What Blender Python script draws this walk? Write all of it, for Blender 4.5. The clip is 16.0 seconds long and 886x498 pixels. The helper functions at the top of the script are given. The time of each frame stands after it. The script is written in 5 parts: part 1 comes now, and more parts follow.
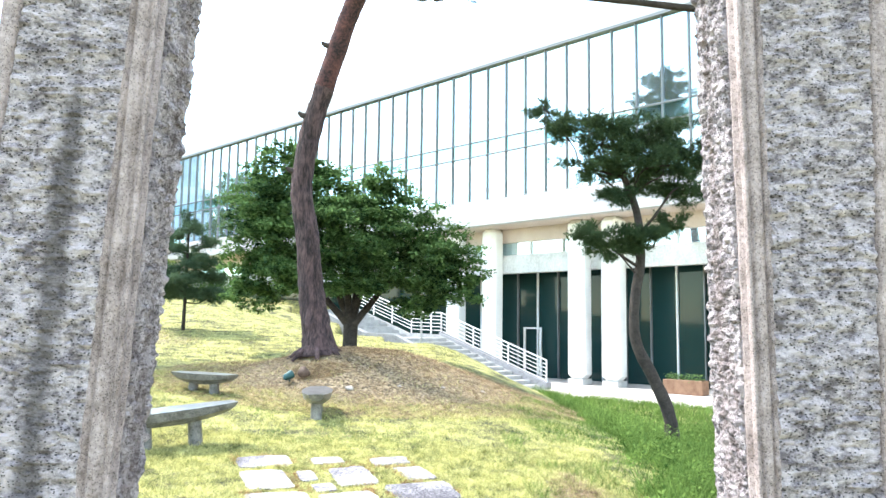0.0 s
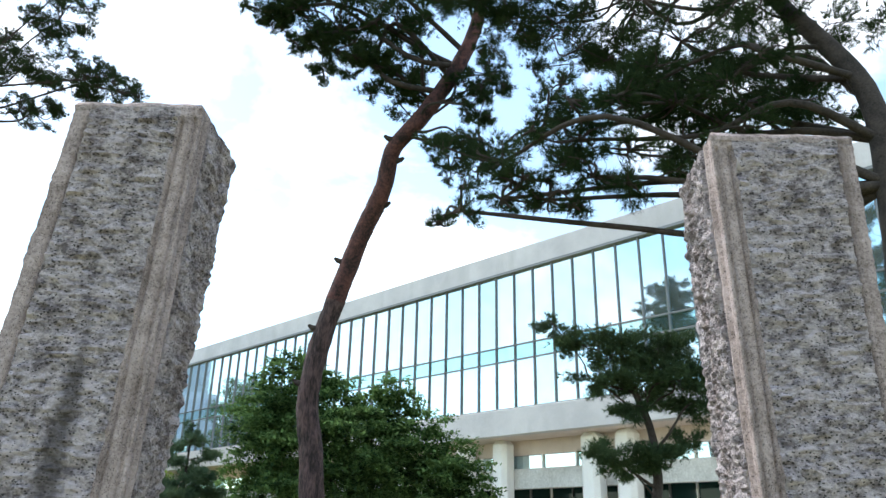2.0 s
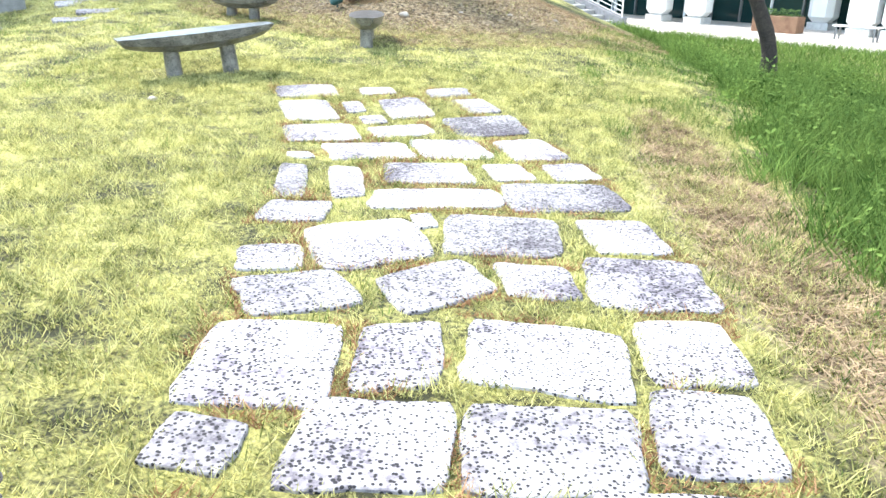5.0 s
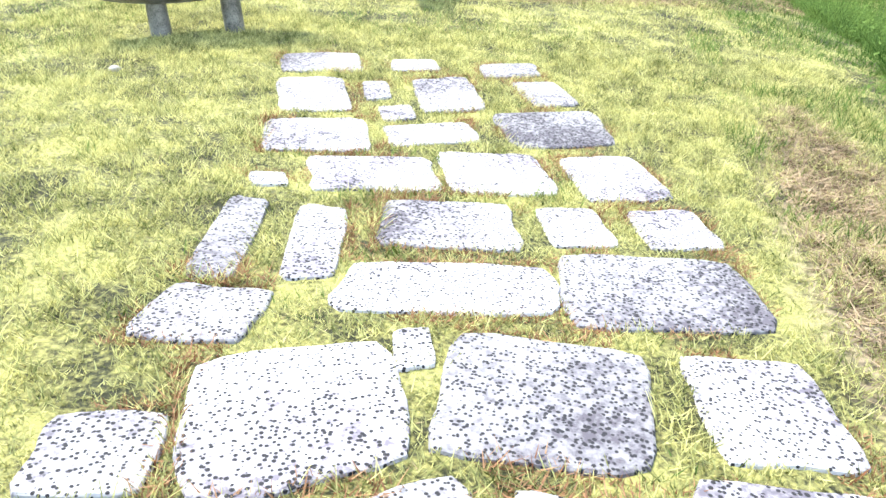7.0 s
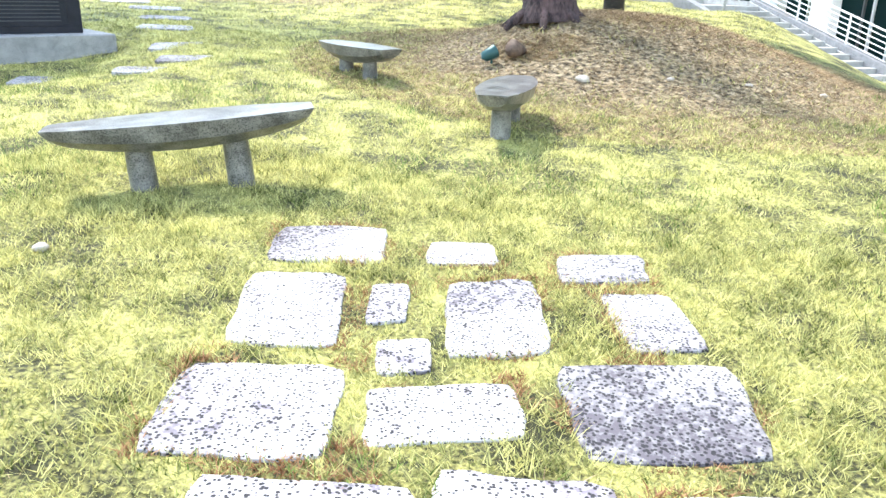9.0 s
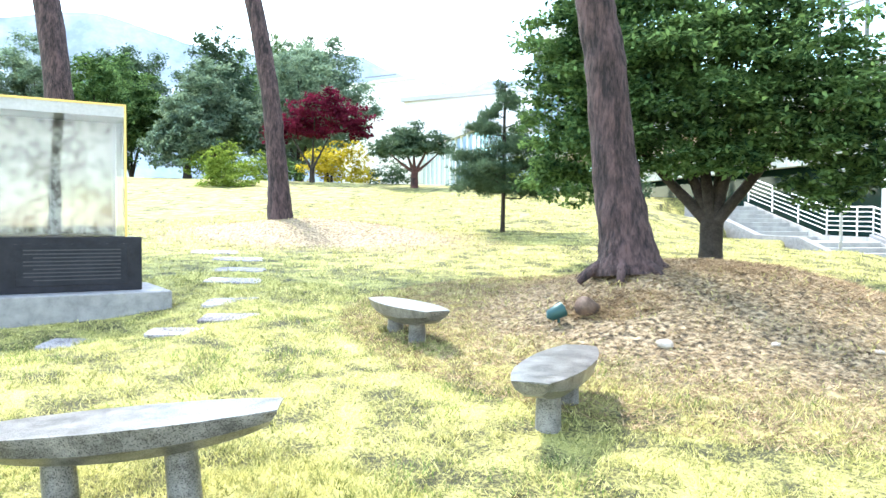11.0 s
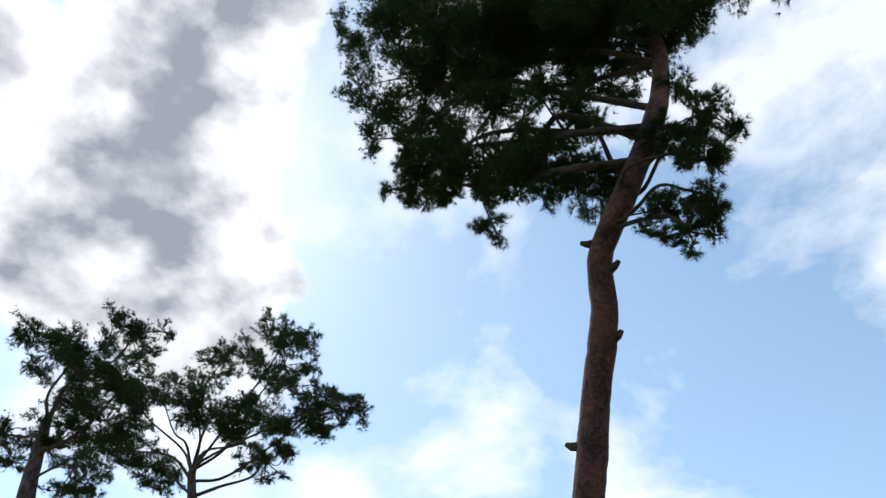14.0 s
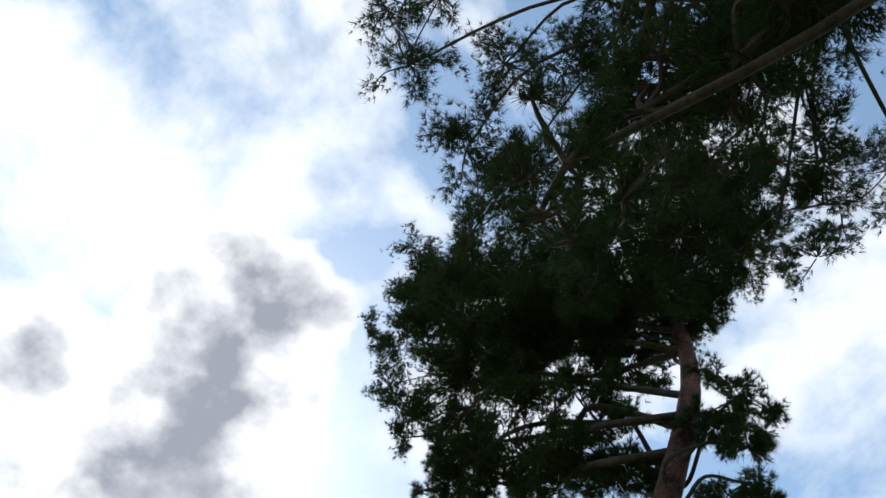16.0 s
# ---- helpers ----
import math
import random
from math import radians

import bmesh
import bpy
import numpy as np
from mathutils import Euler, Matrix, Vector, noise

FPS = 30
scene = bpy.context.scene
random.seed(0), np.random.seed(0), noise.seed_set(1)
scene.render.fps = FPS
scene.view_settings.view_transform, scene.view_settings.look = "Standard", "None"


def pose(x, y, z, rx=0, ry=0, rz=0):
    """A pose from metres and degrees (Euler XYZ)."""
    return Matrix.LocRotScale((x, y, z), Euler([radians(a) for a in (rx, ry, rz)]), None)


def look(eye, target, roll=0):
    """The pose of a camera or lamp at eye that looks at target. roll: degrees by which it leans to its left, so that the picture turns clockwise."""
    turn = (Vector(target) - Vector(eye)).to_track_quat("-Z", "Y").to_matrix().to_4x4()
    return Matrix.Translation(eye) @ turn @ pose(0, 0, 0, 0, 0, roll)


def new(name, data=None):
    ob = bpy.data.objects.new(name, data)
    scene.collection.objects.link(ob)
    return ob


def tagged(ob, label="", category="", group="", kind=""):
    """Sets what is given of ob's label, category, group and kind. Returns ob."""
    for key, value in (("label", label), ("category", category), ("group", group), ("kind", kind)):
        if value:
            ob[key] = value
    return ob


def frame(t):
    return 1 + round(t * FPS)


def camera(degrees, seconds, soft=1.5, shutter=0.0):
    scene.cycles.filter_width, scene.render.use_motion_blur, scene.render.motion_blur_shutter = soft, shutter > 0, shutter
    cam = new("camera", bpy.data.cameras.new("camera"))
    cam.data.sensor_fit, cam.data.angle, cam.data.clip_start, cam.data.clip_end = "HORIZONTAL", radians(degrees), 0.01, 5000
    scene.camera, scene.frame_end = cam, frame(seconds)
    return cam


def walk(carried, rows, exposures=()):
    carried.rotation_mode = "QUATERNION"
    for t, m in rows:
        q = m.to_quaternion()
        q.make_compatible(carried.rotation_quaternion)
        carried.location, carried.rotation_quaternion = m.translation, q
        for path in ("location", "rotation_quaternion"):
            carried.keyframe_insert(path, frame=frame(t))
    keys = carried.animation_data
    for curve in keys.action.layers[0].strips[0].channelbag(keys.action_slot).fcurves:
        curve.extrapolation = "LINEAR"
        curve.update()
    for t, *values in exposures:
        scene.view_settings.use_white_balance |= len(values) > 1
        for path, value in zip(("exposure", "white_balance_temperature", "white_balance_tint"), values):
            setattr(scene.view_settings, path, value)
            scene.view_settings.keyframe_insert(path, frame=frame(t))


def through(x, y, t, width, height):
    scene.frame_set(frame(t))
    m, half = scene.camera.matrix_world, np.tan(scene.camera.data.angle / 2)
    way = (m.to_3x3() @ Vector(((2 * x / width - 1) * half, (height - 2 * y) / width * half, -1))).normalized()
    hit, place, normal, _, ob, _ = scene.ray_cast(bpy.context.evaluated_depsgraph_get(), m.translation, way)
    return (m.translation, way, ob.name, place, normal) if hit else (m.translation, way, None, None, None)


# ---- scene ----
# ---- camera ----
PATH = [
    (0, 0.094, 0.719, 1.644, -1.01, 5.86, 0.72),
    (0.5, 0.096, 0.71, 1.731, -0.72, 11.94, 0.61),
    (1, 0.107, 0.693, 1.768, -0.47, 17.05, 0.87),
    (1.5, 0.11, 0.689, 1.784, -0.19, 20.36, 1.17),
    (2, 0.115, 0.693, 1.784, -0.0, 21.48, 1.22),
    (2.5, 0.13, 0.717, 1.759, 0.36, 17.91, 0.91),
    (3, 0.191, 0.81, 1.589, 1.26, 9.88, 0.19),
    (3.5, 0.164, 0.946, 1.442, 1.7, 0.91, -0.06),
    (4, 0.099, 1.22, 1.401, 1.97, -8.04, 0.29),
    (4.2, 0.081, 1.342, 1.382, 2.03, -11.41, 0.45),
    (6.3, 0.164, 3.088, 1.342, 7.5, -26.23, 1.13),
    (6.5, 0.192, 3.301, 1.346, 8.17, -26.18, 1.21),
    (7, 0.173, 3.807, 1.339, 9.74, -25.87, 1.73),
    (7.5, 0.121, 4.337, 1.382, 11.79, -25.21, 1.88),
    (8, 0.132, 4.851, 1.4, 14.17, -24.16, 1.81),
    (8.5, 0.133, 5.337, 1.38, 16.93, -22.19, 1.62),
    (8.7, 0.119, 5.544, 1.392, 18.07, -21.0, 1.64),
    (10.8, 0.146, 7.07, 1.524, 28.95, -4.49, 0.23),
    (11, 0.165, 7.143, 1.571, 28.84, -1.79, 0.25),
    (11.5, 0.165, 7.153, 1.586, 27.75, 7.76, 0.43),
    (12, 0.165, 7.163, 1.601, 27.13, 17.4, 0.57),
    (12.5, 0.165, 7.173, 1.616, 26.8, 26.59, 0.09),
    (13, 0.165, 7.183, 1.631, 26.63, 34.96, -0.26),
    (13.5, 0.165, 7.183, 1.631, 26.68, 42.47, -0.64),
    (14, 0.165, 7.183, 1.631, 26.69, 49.57, -1.31),
    (14.5, 0.165, 7.183, 1.631, 26.58, 56.65, -1.81),
    (15, 0.165, 7.183, 1.631, 26.51, 63.17, -2.41),
    (15.5, 0.165, 7.183, 1.631, 27.82, 68.56, -1.94),
    (16, 0.165, 7.183, 1.631, 30.82, 71.93, 0.25),
]
cam = camera(61.2, 16.0)
EXPOSURES = [(0, 1.5), (0.5, 1.2), (1.0, 0.74), (1.5, 0.48), (2.0, 0.32), (2.5, 0.22), (3.0, 0.4), (3.6, 0.75), (4.2, 1.25), (6.3, 1.3), (8.5, 1.35),
             (10.8, 1.72), (11.5, 1.55), (12.1, 0.8), (12.6, 0.1), (13.2, -0.35), (14.0, -0.55), (16.0, -0.5)]
walk(cam, [(t, pose(x, y, z, 90 + p, 0, yaw) @ pose(0, 0, 0, 0, 0, roll)) for t, x, y, z, yaw, p, roll in PATH], EXPOSURES)

# ---- light ----
SUN_AZ, SUN_EL = -60.0, 54.0
world = bpy.data.worlds.new("world")
scene.world = world
world.use_nodes = True
wn, wl = world.node_tree.nodes, world.node_tree.links


def wnode(kind, **values):
    n = wn.new(kind)
    for key, value in values.items():
        n.inputs[key].default_value = value
    return n


sky = wn.new("ShaderNodeTexSky")
sky.sky_type, sky.sun_disc = "NISHITA", False
sky.sun_elevation, sky.sun_rotation = radians(SUN_EL), radians(SUN_AZ)
sky.air_density, sky.dust_density = 1.0, 0.25
haze = wn.new("ShaderNodeMix")
haze.data_type, haze.blend_type = "RGBA", "MULTIPLY"
haze.inputs["Factor"].default_value = 1.0
haze.inputs[7].default_value = (2.85, 2.85, 2.45, 1)
wl.new(sky.outputs[0], haze.inputs[6])
way = wn.new("ShaderNodeTexCoord")
# broken cloud over the whole sky
stretch = wn.new("ShaderNodeMapping")
stretch.inputs["Scale"].default_value = (1.0, 1.0, 1.5)
wl.new(way.outputs["Generated"], stretch.inputs["Vector"])
big = wnode("ShaderNodeTexNoise", Scale=3.2, Detail=7.0, Roughness=0.56, Distortion=0.2)
wl.new(stretch.outputs[0], big.inputs["Vector"])
cover = wn.new("ShaderNodeValToRGB")
cover.color_ramp.elements[0].position, cover.color_ramp.elements[1].position = 0.41, 0.60
wl.new(big.outputs["Fac"], cover.inputs["Fac"])
# thick cloud bellies are grey
belly = wnode("ShaderNodeTexNoise", Scale=10.0, Detail=6.0, Roughness=0.5)
wl.new(stretch.outputs[0], belly.inputs["Vector"])
reach = None
DARK_CLOUD = ((-0.396, 0.208, 0.894, 0.038), (-0.463, 0.216, 0.86, 0.051), (-0.507, 0.253, 0.824, 0.075), (-0.538, 0.197, 0.82, 0.042), (-0.541, 0.301, 0.785, 0.085),
              (-0.597, 0.29, 0.748, 0.065), (-0.647, 0.291, 0.704, 0.046), (-0.58, 0.376, 0.723, 0.064), (-0.575, 0.424, 0.699, 0.041), (-0.607, 0.121, 0.785, 0.03))
for *centre, size in DARK_CLOUD:
    heap = wn.new("ShaderNodeVectorMath")
    heap.operation = "DISTANCE"
    heap.inputs[1].default_value = centre
    wl.new(way.outputs["Generated"], heap.inputs[0])
    rim = wn.new("ShaderNodeMath")
    rim.operation = "SUBTRACT"
    rim.inputs[1].default_value = size
    wl.new(heap.outputs["Value"], rim.inputs[0])
    if reach is None:
        reach = rim.outputs[0]
    else:
        least = wn.new("ShaderNodeMath")
        least.operation = "SMOOTH_MIN"
        least.inputs[2].default_value = 0.02
        wl.new(reach, least.inputs[0])
        wl.new(rim.outputs[0], least.inputs[1])
        reach = least.outputs[0]
swell = wnode("ShaderNodeMapRange")
for key, value in (("From Min", -0.085), ("From Max", 0.035), ("To Min", 0.46), ("To Max", -0.03)):
    swell.inputs[key].default_value = value
ragged_rim = wn.new("ShaderNodeMath")
ragged_rim.operation = "MULTIPLY_ADD"
ragged_rim.inputs[1].default_value = -0.15
lift = wn.new("ShaderNodeMath")
lift.operation = "ADD"
lift.inputs[1].default_value = 0.024
wl.new(reach, lift.inputs[0])
wl.new(belly.outputs["Fac"], ragged_rim.inputs[0])
wl.new(lift.outputs[0], ragged_rim.inputs[2])
wl.new(ragged_rim.outputs[0], swell.inputs["Value"])
thick = wn.new("ShaderNodeMath")
thick.operation = "ADD"
wl.new(belly.outputs["Fac"], thick.inputs[0])
wl.new(swell.outputs[0], thick.inputs[1])
grey = wn.new("ShaderNodeValToRGB")
grey.color_ramp.elements[0].position, grey.color_ramp.elements[1].position = 0.55, 1.0
grey.color_ramp.elements[0].color, grey.color_ramp.elements[1].color = (13.5, 13.8, 14.2, 1), (4.2, 4.5, 5.4, 1)
wl.new(thick.outputs[0], grey.inputs["Fac"])
blend = wn.new("ShaderNodeMix")
blend.data_type = "RGBA"
full = wn.new("ShaderNodeMath")
full.operation, full.use_clamp = "MULTIPLY_ADD", True
full.inputs[1].default_value = 9.0
wl.new(swell.outputs[0], full.inputs[0])
wl.new(cover.outputs["Color"], full.inputs[2])
wl.new(full.outputs[0], blend.inputs["Factor"])
wl.new(haze.outputs[2], blend.inputs[6])
wl.new(grey.outputs["Color"], blend.inputs[7])
wl.new(blend.outputs[2], wn["Background"].inputs[0])
wn["Background"].inputs[1].default_value = 0.13
sun = new("sun", bpy.data.lights.new("sun", "SUN"))
sun.data.energy, sun.data.angle, sun.data.color = 3.8, radians(7.0), (1, 0.95, 0.87)
sd = Vector((math.sin(radians(SUN_AZ)) * math.cos(radians(SUN_EL)), math.cos(radians(SUN_AZ)) * math.cos(radians(SUN_EL)), math.sin(radians(SUN_EL))))
sun.matrix_world = look(sd * 50, (0, 0, 0))

# ---- materials ----
def surface(name, a, b, scale=6.0, rough=0.85, bump=0.3, fine=60.0, spots=None, metal=0.0, mix=(0.4, 0.62), depth=0.02, tint=0.0, stretch=1.0, streak=None):
    """Two colours mixed by coarse and fine noise, with relief; spots: (colour, cells per metre, share)."""
    m = bpy.data.materials.new(name)
    m.use_nodes = True
    n, l = m.node_tree.nodes, m.node_tree.links
    bsdf = n["Principled BSDF"]
    tc = n.new("ShaderNodeTexCoord")
    mp = n.new("ShaderNodeMapping")
    mp.inputs["Scale"].default_value = (1, 1, stretch)
    l.new(tc.outputs["Object"], mp.inputs["Vector"])
    place = mp.outputs[0]
    if tint:
        own = n.new("ShaderNodeObjectInfo")
        shift = n.new("ShaderNodeVectorMath")
        shift.operation = "MULTIPLY_ADD"
        shift.inputs[1].default_value = (1, 1, 1)
        far = n.new("ShaderNodeCombineXYZ")
        times = n.new("ShaderNodeMath")
        times.operation = "MULTIPLY"
        times.inputs[1].default_value = 37.0
        l.new(own.outputs["Random"], times.inputs[0])
        for k in range(3):
            l.new(times.outputs[0], far.inputs[k])
        l.new(place, shift.inputs[0])
        l.new(far.outputs[0], shift.inputs[2])
        place = shift.outputs[0]
    n1, n2 = n.new("ShaderNodeTexNoise"), n.new("ShaderNodeTexNoise")
    for k, s in ((n1, scale), (n2, fine)):
        k.inputs["Scale"].default_value, k.inputs["Detail"].default_value, k.inputs["Roughness"].default_value = s, 6, 0.65
        l.new(place, k.inputs["Vector"])
    both = n.new("ShaderNodeMath")
    both.operation = "MULTIPLY_ADD"
    both.inputs[1].default_value = 0.45
    half = n.new("ShaderNodeMath")
    half.operation = "MULTIPLY"
    half.inputs[1].default_value = 0.55
    l.new(n1.outputs["Fac"], half.inputs[0])
    l.new(n2.outputs["Fac"], both.inputs[0])
    l.new(half.outputs[0], both.inputs[2])
    ramp = n.new("ShaderNodeValToRGB")
    ramp.color_ramp.elements[0].position, ramp.color_ramp.elements[1].position = mix
    ramp.color_ramp.elements[0].color, ramp.color_ramp.elements[1].color = (*a, 1), (*b, 1)
    l.new(both.outputs[0], ramp.inputs["Fac"])
    out = ramp.outputs["Color"]
    if tint:
        info = n.new("ShaderNodeObjectInfo")
        hsv = n.new("ShaderNodeHueSaturation")
        vary = n.new("ShaderNodeMapRange")
        vary.inputs["To Min"].default_value, vary.inputs["To Max"].default_value = 1 - tint, 1 + tint
        l.new(info.outputs["Random"], vary.inputs["Value"])
        l.new(vary.outputs[0], hsv.inputs["Value"])
        l.new(out, hsv.inputs["Color"])
        out = hsv.outputs["Color"]
    if spots:
        vor = n.new("ShaderNodeTexVoronoi")
        vor.inputs["Scale"].default_value = spots[1]
        l.new(place, vor.inputs["Vector"])
        sm_ = n.new("ShaderNodeMapRange")
        sm_.inputs["From Min"].default_value, sm_.inputs["From Max"].default_value = spots[2], spots[2] + 0.12
        sm_.inputs["To Min"].default_value, sm_.inputs["To Max"].default_value = 1, 0
        ragged = n.new("ShaderNodeMath")
        ragged.operation = "MULTIPLY_ADD"
        ragged.inputs[1].default_value = 0.9
        share = n.new("ShaderNodeMath")
        share.operation = "ADD"
        share.inputs[1].default_value = -0.45
        l.new(both.outputs[0], ragged.inputs[0])
        l.new(vor.outputs["Distance"], share.inputs[0])
        near_spot = share.outputs[0]
        if len(spots) > 3:  # only some cells hold a pit
            some = n.new("ShaderNodeMath")
            some.operation = "GREATER_THAN"
            some.inputs[1].default_value = spots[3]
            l.new(vor.outputs["Color"], some.inputs[0])
            bare = n.new("ShaderNodeMath")
            bare.operation = "ADD"
            l.new(some.outputs[0], bare.inputs[0])
            l.new(near_spot, bare.inputs[1])
            near_spot = bare.outputs[0]
        l.new(near_spot, ragged.inputs[2])
        l.new(ragged.outputs[0], sm_.inputs["Value"])
        mx = n.new("ShaderNodeMix")
        mx.data_type = "RGBA"
        mx.inputs[7].default_value = (*spots[0], 1)
        l.new(sm_.outputs[0], mx.inputs["Factor"])
        l.new(out, mx.inputs[6])
        out = mx.outputs[2]
    if streak:
        run = n.new("ShaderNodeMapping")
        run.inputs["Scale"].default_value = streak[1]
        l.new(tc.outputs["Object"], run.inputs["Vector"])
        wash = n.new("ShaderNodeTexNoise")
        wash.inputs["Scale"].default_value, wash.inputs["Detail"].default_value = 1.0, 5
        l.new(run.outputs[0], wash.inputs["Vector"])
        band = n.new("ShaderNodeMapRange")
        band.inputs["From Min"].default_value, band.inputs["From Max"].default_value, band.inputs["To Max"].default_value = 0.56, 0.68, streak[2]
        l.new(wash.outputs["Fac"], band.inputs["Value"])
        over = n.new("ShaderNodeMix")
        over.data_type = "RGBA"
        over.inputs[7].default_value = (*streak[0], 1)
        l.new(band.outputs[0], over.inputs["Factor"])
        l.new(out, over.inputs[6])
        out = over.outputs[2]
    l.new(out, bsdf.inputs["Base Color"])
    bsdf.inputs["Roughness"].default_value, bsdf.inputs["Metallic"].default_value = rough, metal
    if bump:
        bp = n.new("ShaderNodeBump")
        bp.inputs["Strength"].default_value, bp.inputs["Distance"].default_value = bump, depth
        l.new(both.outputs[0], bp.inputs["Height"])
        l.new(bp.outputs[0], bsdf.inputs["Normal"])
    return m


def foliage(name, a, b, through=0.35, scale=1.2):
    """Leaves and blades: colour varies from island to island and with coarse noise; light shines through."""
    m = bpy.data.materials.new(name)
    m.use_nodes = True
    n, l = m.node_tree.nodes, m.node_tree.links
    n.remove(n["Principled BSDF"])
    geo, tc, noi = n.new("ShaderNodeNewGeometry"), n.new("ShaderNodeTexCoord"), n.new("ShaderNodeTexNoise")
    noi.inputs["Scale"].default_value, noi.inputs["Detail"].default_value = scale, 4
    l.new(tc.outputs["Object"], noi.inputs["Vector"])
    add = n.new("ShaderNodeMath")
    add.operation = "MULTIPLY_ADD"
    add.inputs[1].default_value = 0.5
    sub = n.new("ShaderNodeMath")
    sub.operation = "SUBTRACT"
    sub.inputs[1].default_value = 0.25
    l.new(geo.outputs["Random Per Island"], add.inputs[0])
    l.new(noi.outputs["Fac"], sub.inputs[0])
    l.new(sub.outputs[0], add.inputs[2])
    ramp = n.new("ShaderNodeValToRGB")
    ramp.color_ramp.elements[0].position, ramp.color_ramp.elements[1].position = 0.15, 0.85
    ramp.color_ramp.elements[0].color, ramp.color_ramp.elements[1].color = (*a, 1), (*b, 1)
    l.new(add.outputs[0], ramp.inputs["Fac"])
    dif, tra, mx = n.new("ShaderNodeBsdfDiffuse"), n.new("ShaderNodeBsdfTranslucent"), n.new("ShaderNodeMixShader")
    mx.inputs[0].default_value = through
    l.new(ramp.outputs[0], dif.inputs["Color"])
    l.new(ramp.outputs[0], tra.inputs["Color"])
    l.new(dif.outputs[0], mx.inputs[1])
    l.new(tra.outputs[0], mx.inputs[2])
    l.new(mx.outputs[0], n["Material Output"].inputs["Surface"])
    return m


def plain(name, col, rough=0.5, metal=0.0, transmission=0.0, ior=1.45):
    m = bpy.data.materials.new(name)
    m.use_nodes = True
    b = m.node_tree.nodes["Principled BSDF"]
    b.inputs["Base Color"].default_value = (*col, 1)
    b.inputs["Roughness"].default_value, b.inputs["Metallic"].default_value = rough, metal
    b.inputs["Transmission Weight"].default_value, b.inputs["IOR"].default_value = transmission, ior
    return m


M_LAWN = surface("dry_lawn", (0.03, 0.031, 0.010), (0.42, 0.40, 0.13), 2.2, 0.95, 1.0, 45, depth=0.05, mix=(0.43, 0.57))
M_PILLAR = surface("hewn_granite", (0.165, 0.136, 0.148), (0.64, 0.56, 0.59), 14, 0.9, 1.0, 60, spots=((0.05, 0.042, 0.045), 95, 0.24, 0.6), depth=0.07, mix=(0.41, 0.57), stretch=1.5, streak=((0.15, 0.10, 0.09), (6, 6, 0.45), 0.5))
M_BORDER = surface("dressed_granite", (0.165, 0.125, 0.118), (0.43, 0.35, 0.345), 9, 0.85, 0.7, 90, spots=((0.07, 0.055, 0.05), 180, 0.2), depth=0.014, streak=((0.10, 0.07, 0.06), (10, 10, 0.6), 0.6))
M_FLAG = surface("flagstone", (0.13, 0.115, 0.14), (0.42, 0.405, 0.42), 1.6, 0.85, 0.5, 30, spots=((0.015, 0.014, 0.018), 62, 0.32, 0.7), depth=0.012, tint=0.33, mix=(0.41, 0.54))
M_BENCH = surface("bench_granite", (0.055, 0.055, 0.057), (0.25, 0.245, 0.245), 8, 0.28, 0.25, 130, spots=((0.02, 0.02, 0.022), 120, 0.3, 0.7), depth=0.004)
M_PLINTH = surface("plinth_granite", (0.19, 0.19, 0.205), (0.31, 0.31, 0.325), 7, 0.65, 0.15, 150, spots=((0.10, 0.10, 0.11), 160, 0.18), depth=0.003)
M_BLACKSTONE = surface("polished_black_granite", (0.010, 0.011, 0.018), (0.022, 0.024, 0.034), 6, 0.4, 0.05, 200, depth=0.001)
M_BLACKSTONE.node_tree.nodes["Principled BSDF"].inputs["Specular IOR Level"].default_value = 0.15
M_BARK = surface("pine_bark", (0.014, 0.009, 0.011), (0.108, 0.066, 0.069), 9, 0.95, 1.0, 30, depth=0.10, mix=(0.42, 0.60), stretch=0.24)
M_REDBARK = surface("red_pine_bark", (0.014, 0.008, 0.011), (0.125, 0.050, 0.047), 3.0, 0.9, 0.9, 20, depth=0.05, mix=(0.41, 0.60))
M_DARKBARK = surface("dark_bark", (0.014, 0.011, 0.010), (0.055, 0.043, 0.038), 6, 0.95, 0.7, 40, depth=0.02)
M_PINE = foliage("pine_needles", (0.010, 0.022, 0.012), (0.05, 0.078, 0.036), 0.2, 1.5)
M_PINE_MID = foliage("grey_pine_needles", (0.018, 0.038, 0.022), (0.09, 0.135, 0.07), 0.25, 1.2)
# paler and bluer than M_PINE: distance haze is mixed into the colour
M_PINE_FAR = foliage("hazed_far_pine_needles", (0.045, 0.08, 0.055), (0.12, 0.18, 0.105), 0.3, 0.8)
M_LEAF = foliage("broad_leaves", (0.014, 0.04, 0.02), (0.18, 0.30, 0.105), 0.32, 1.1)
M_MAPLE = foliage("maple_leaves", (0.04, 0.006, 0.016), (0.17, 0.022, 0.05), 0.35, 0.8)
M_YELLOW = foliage("yellow_leaves", (0.28, 0.22, 0.02), (0.55, 0.48, 0.06), 0.4, 0.8)
M_LIME = foliage("lime_leaves", (0.09, 0.15, 0.025), (0.26, 0.34, 0.07), 0.4, 0.6)
# greens lifted towards blue-grey, so the colour itself carries the haze of distance
M_WOOD = foliage("hazed_far_wood_leaves", (0.09, 0.145, 0.11), (0.25, 0.34, 0.225), 0.35, 0.35)
M_GRASS = foliage("lawn_blades", (0.05, 0.08, 0.014), (0.84, 0.78, 0.35), 0.40, 7.0)
M_WEED = foliage("weed_blades", (0.016, 0.05, 0.010), (0.25, 0.37, 0.10), 0.45, 2.6)
M_STRAW = foliage("dry_straw", (0.05, 0.03, 0.02), (0.58, 0.44, 0.28), 0.2, 6.0)
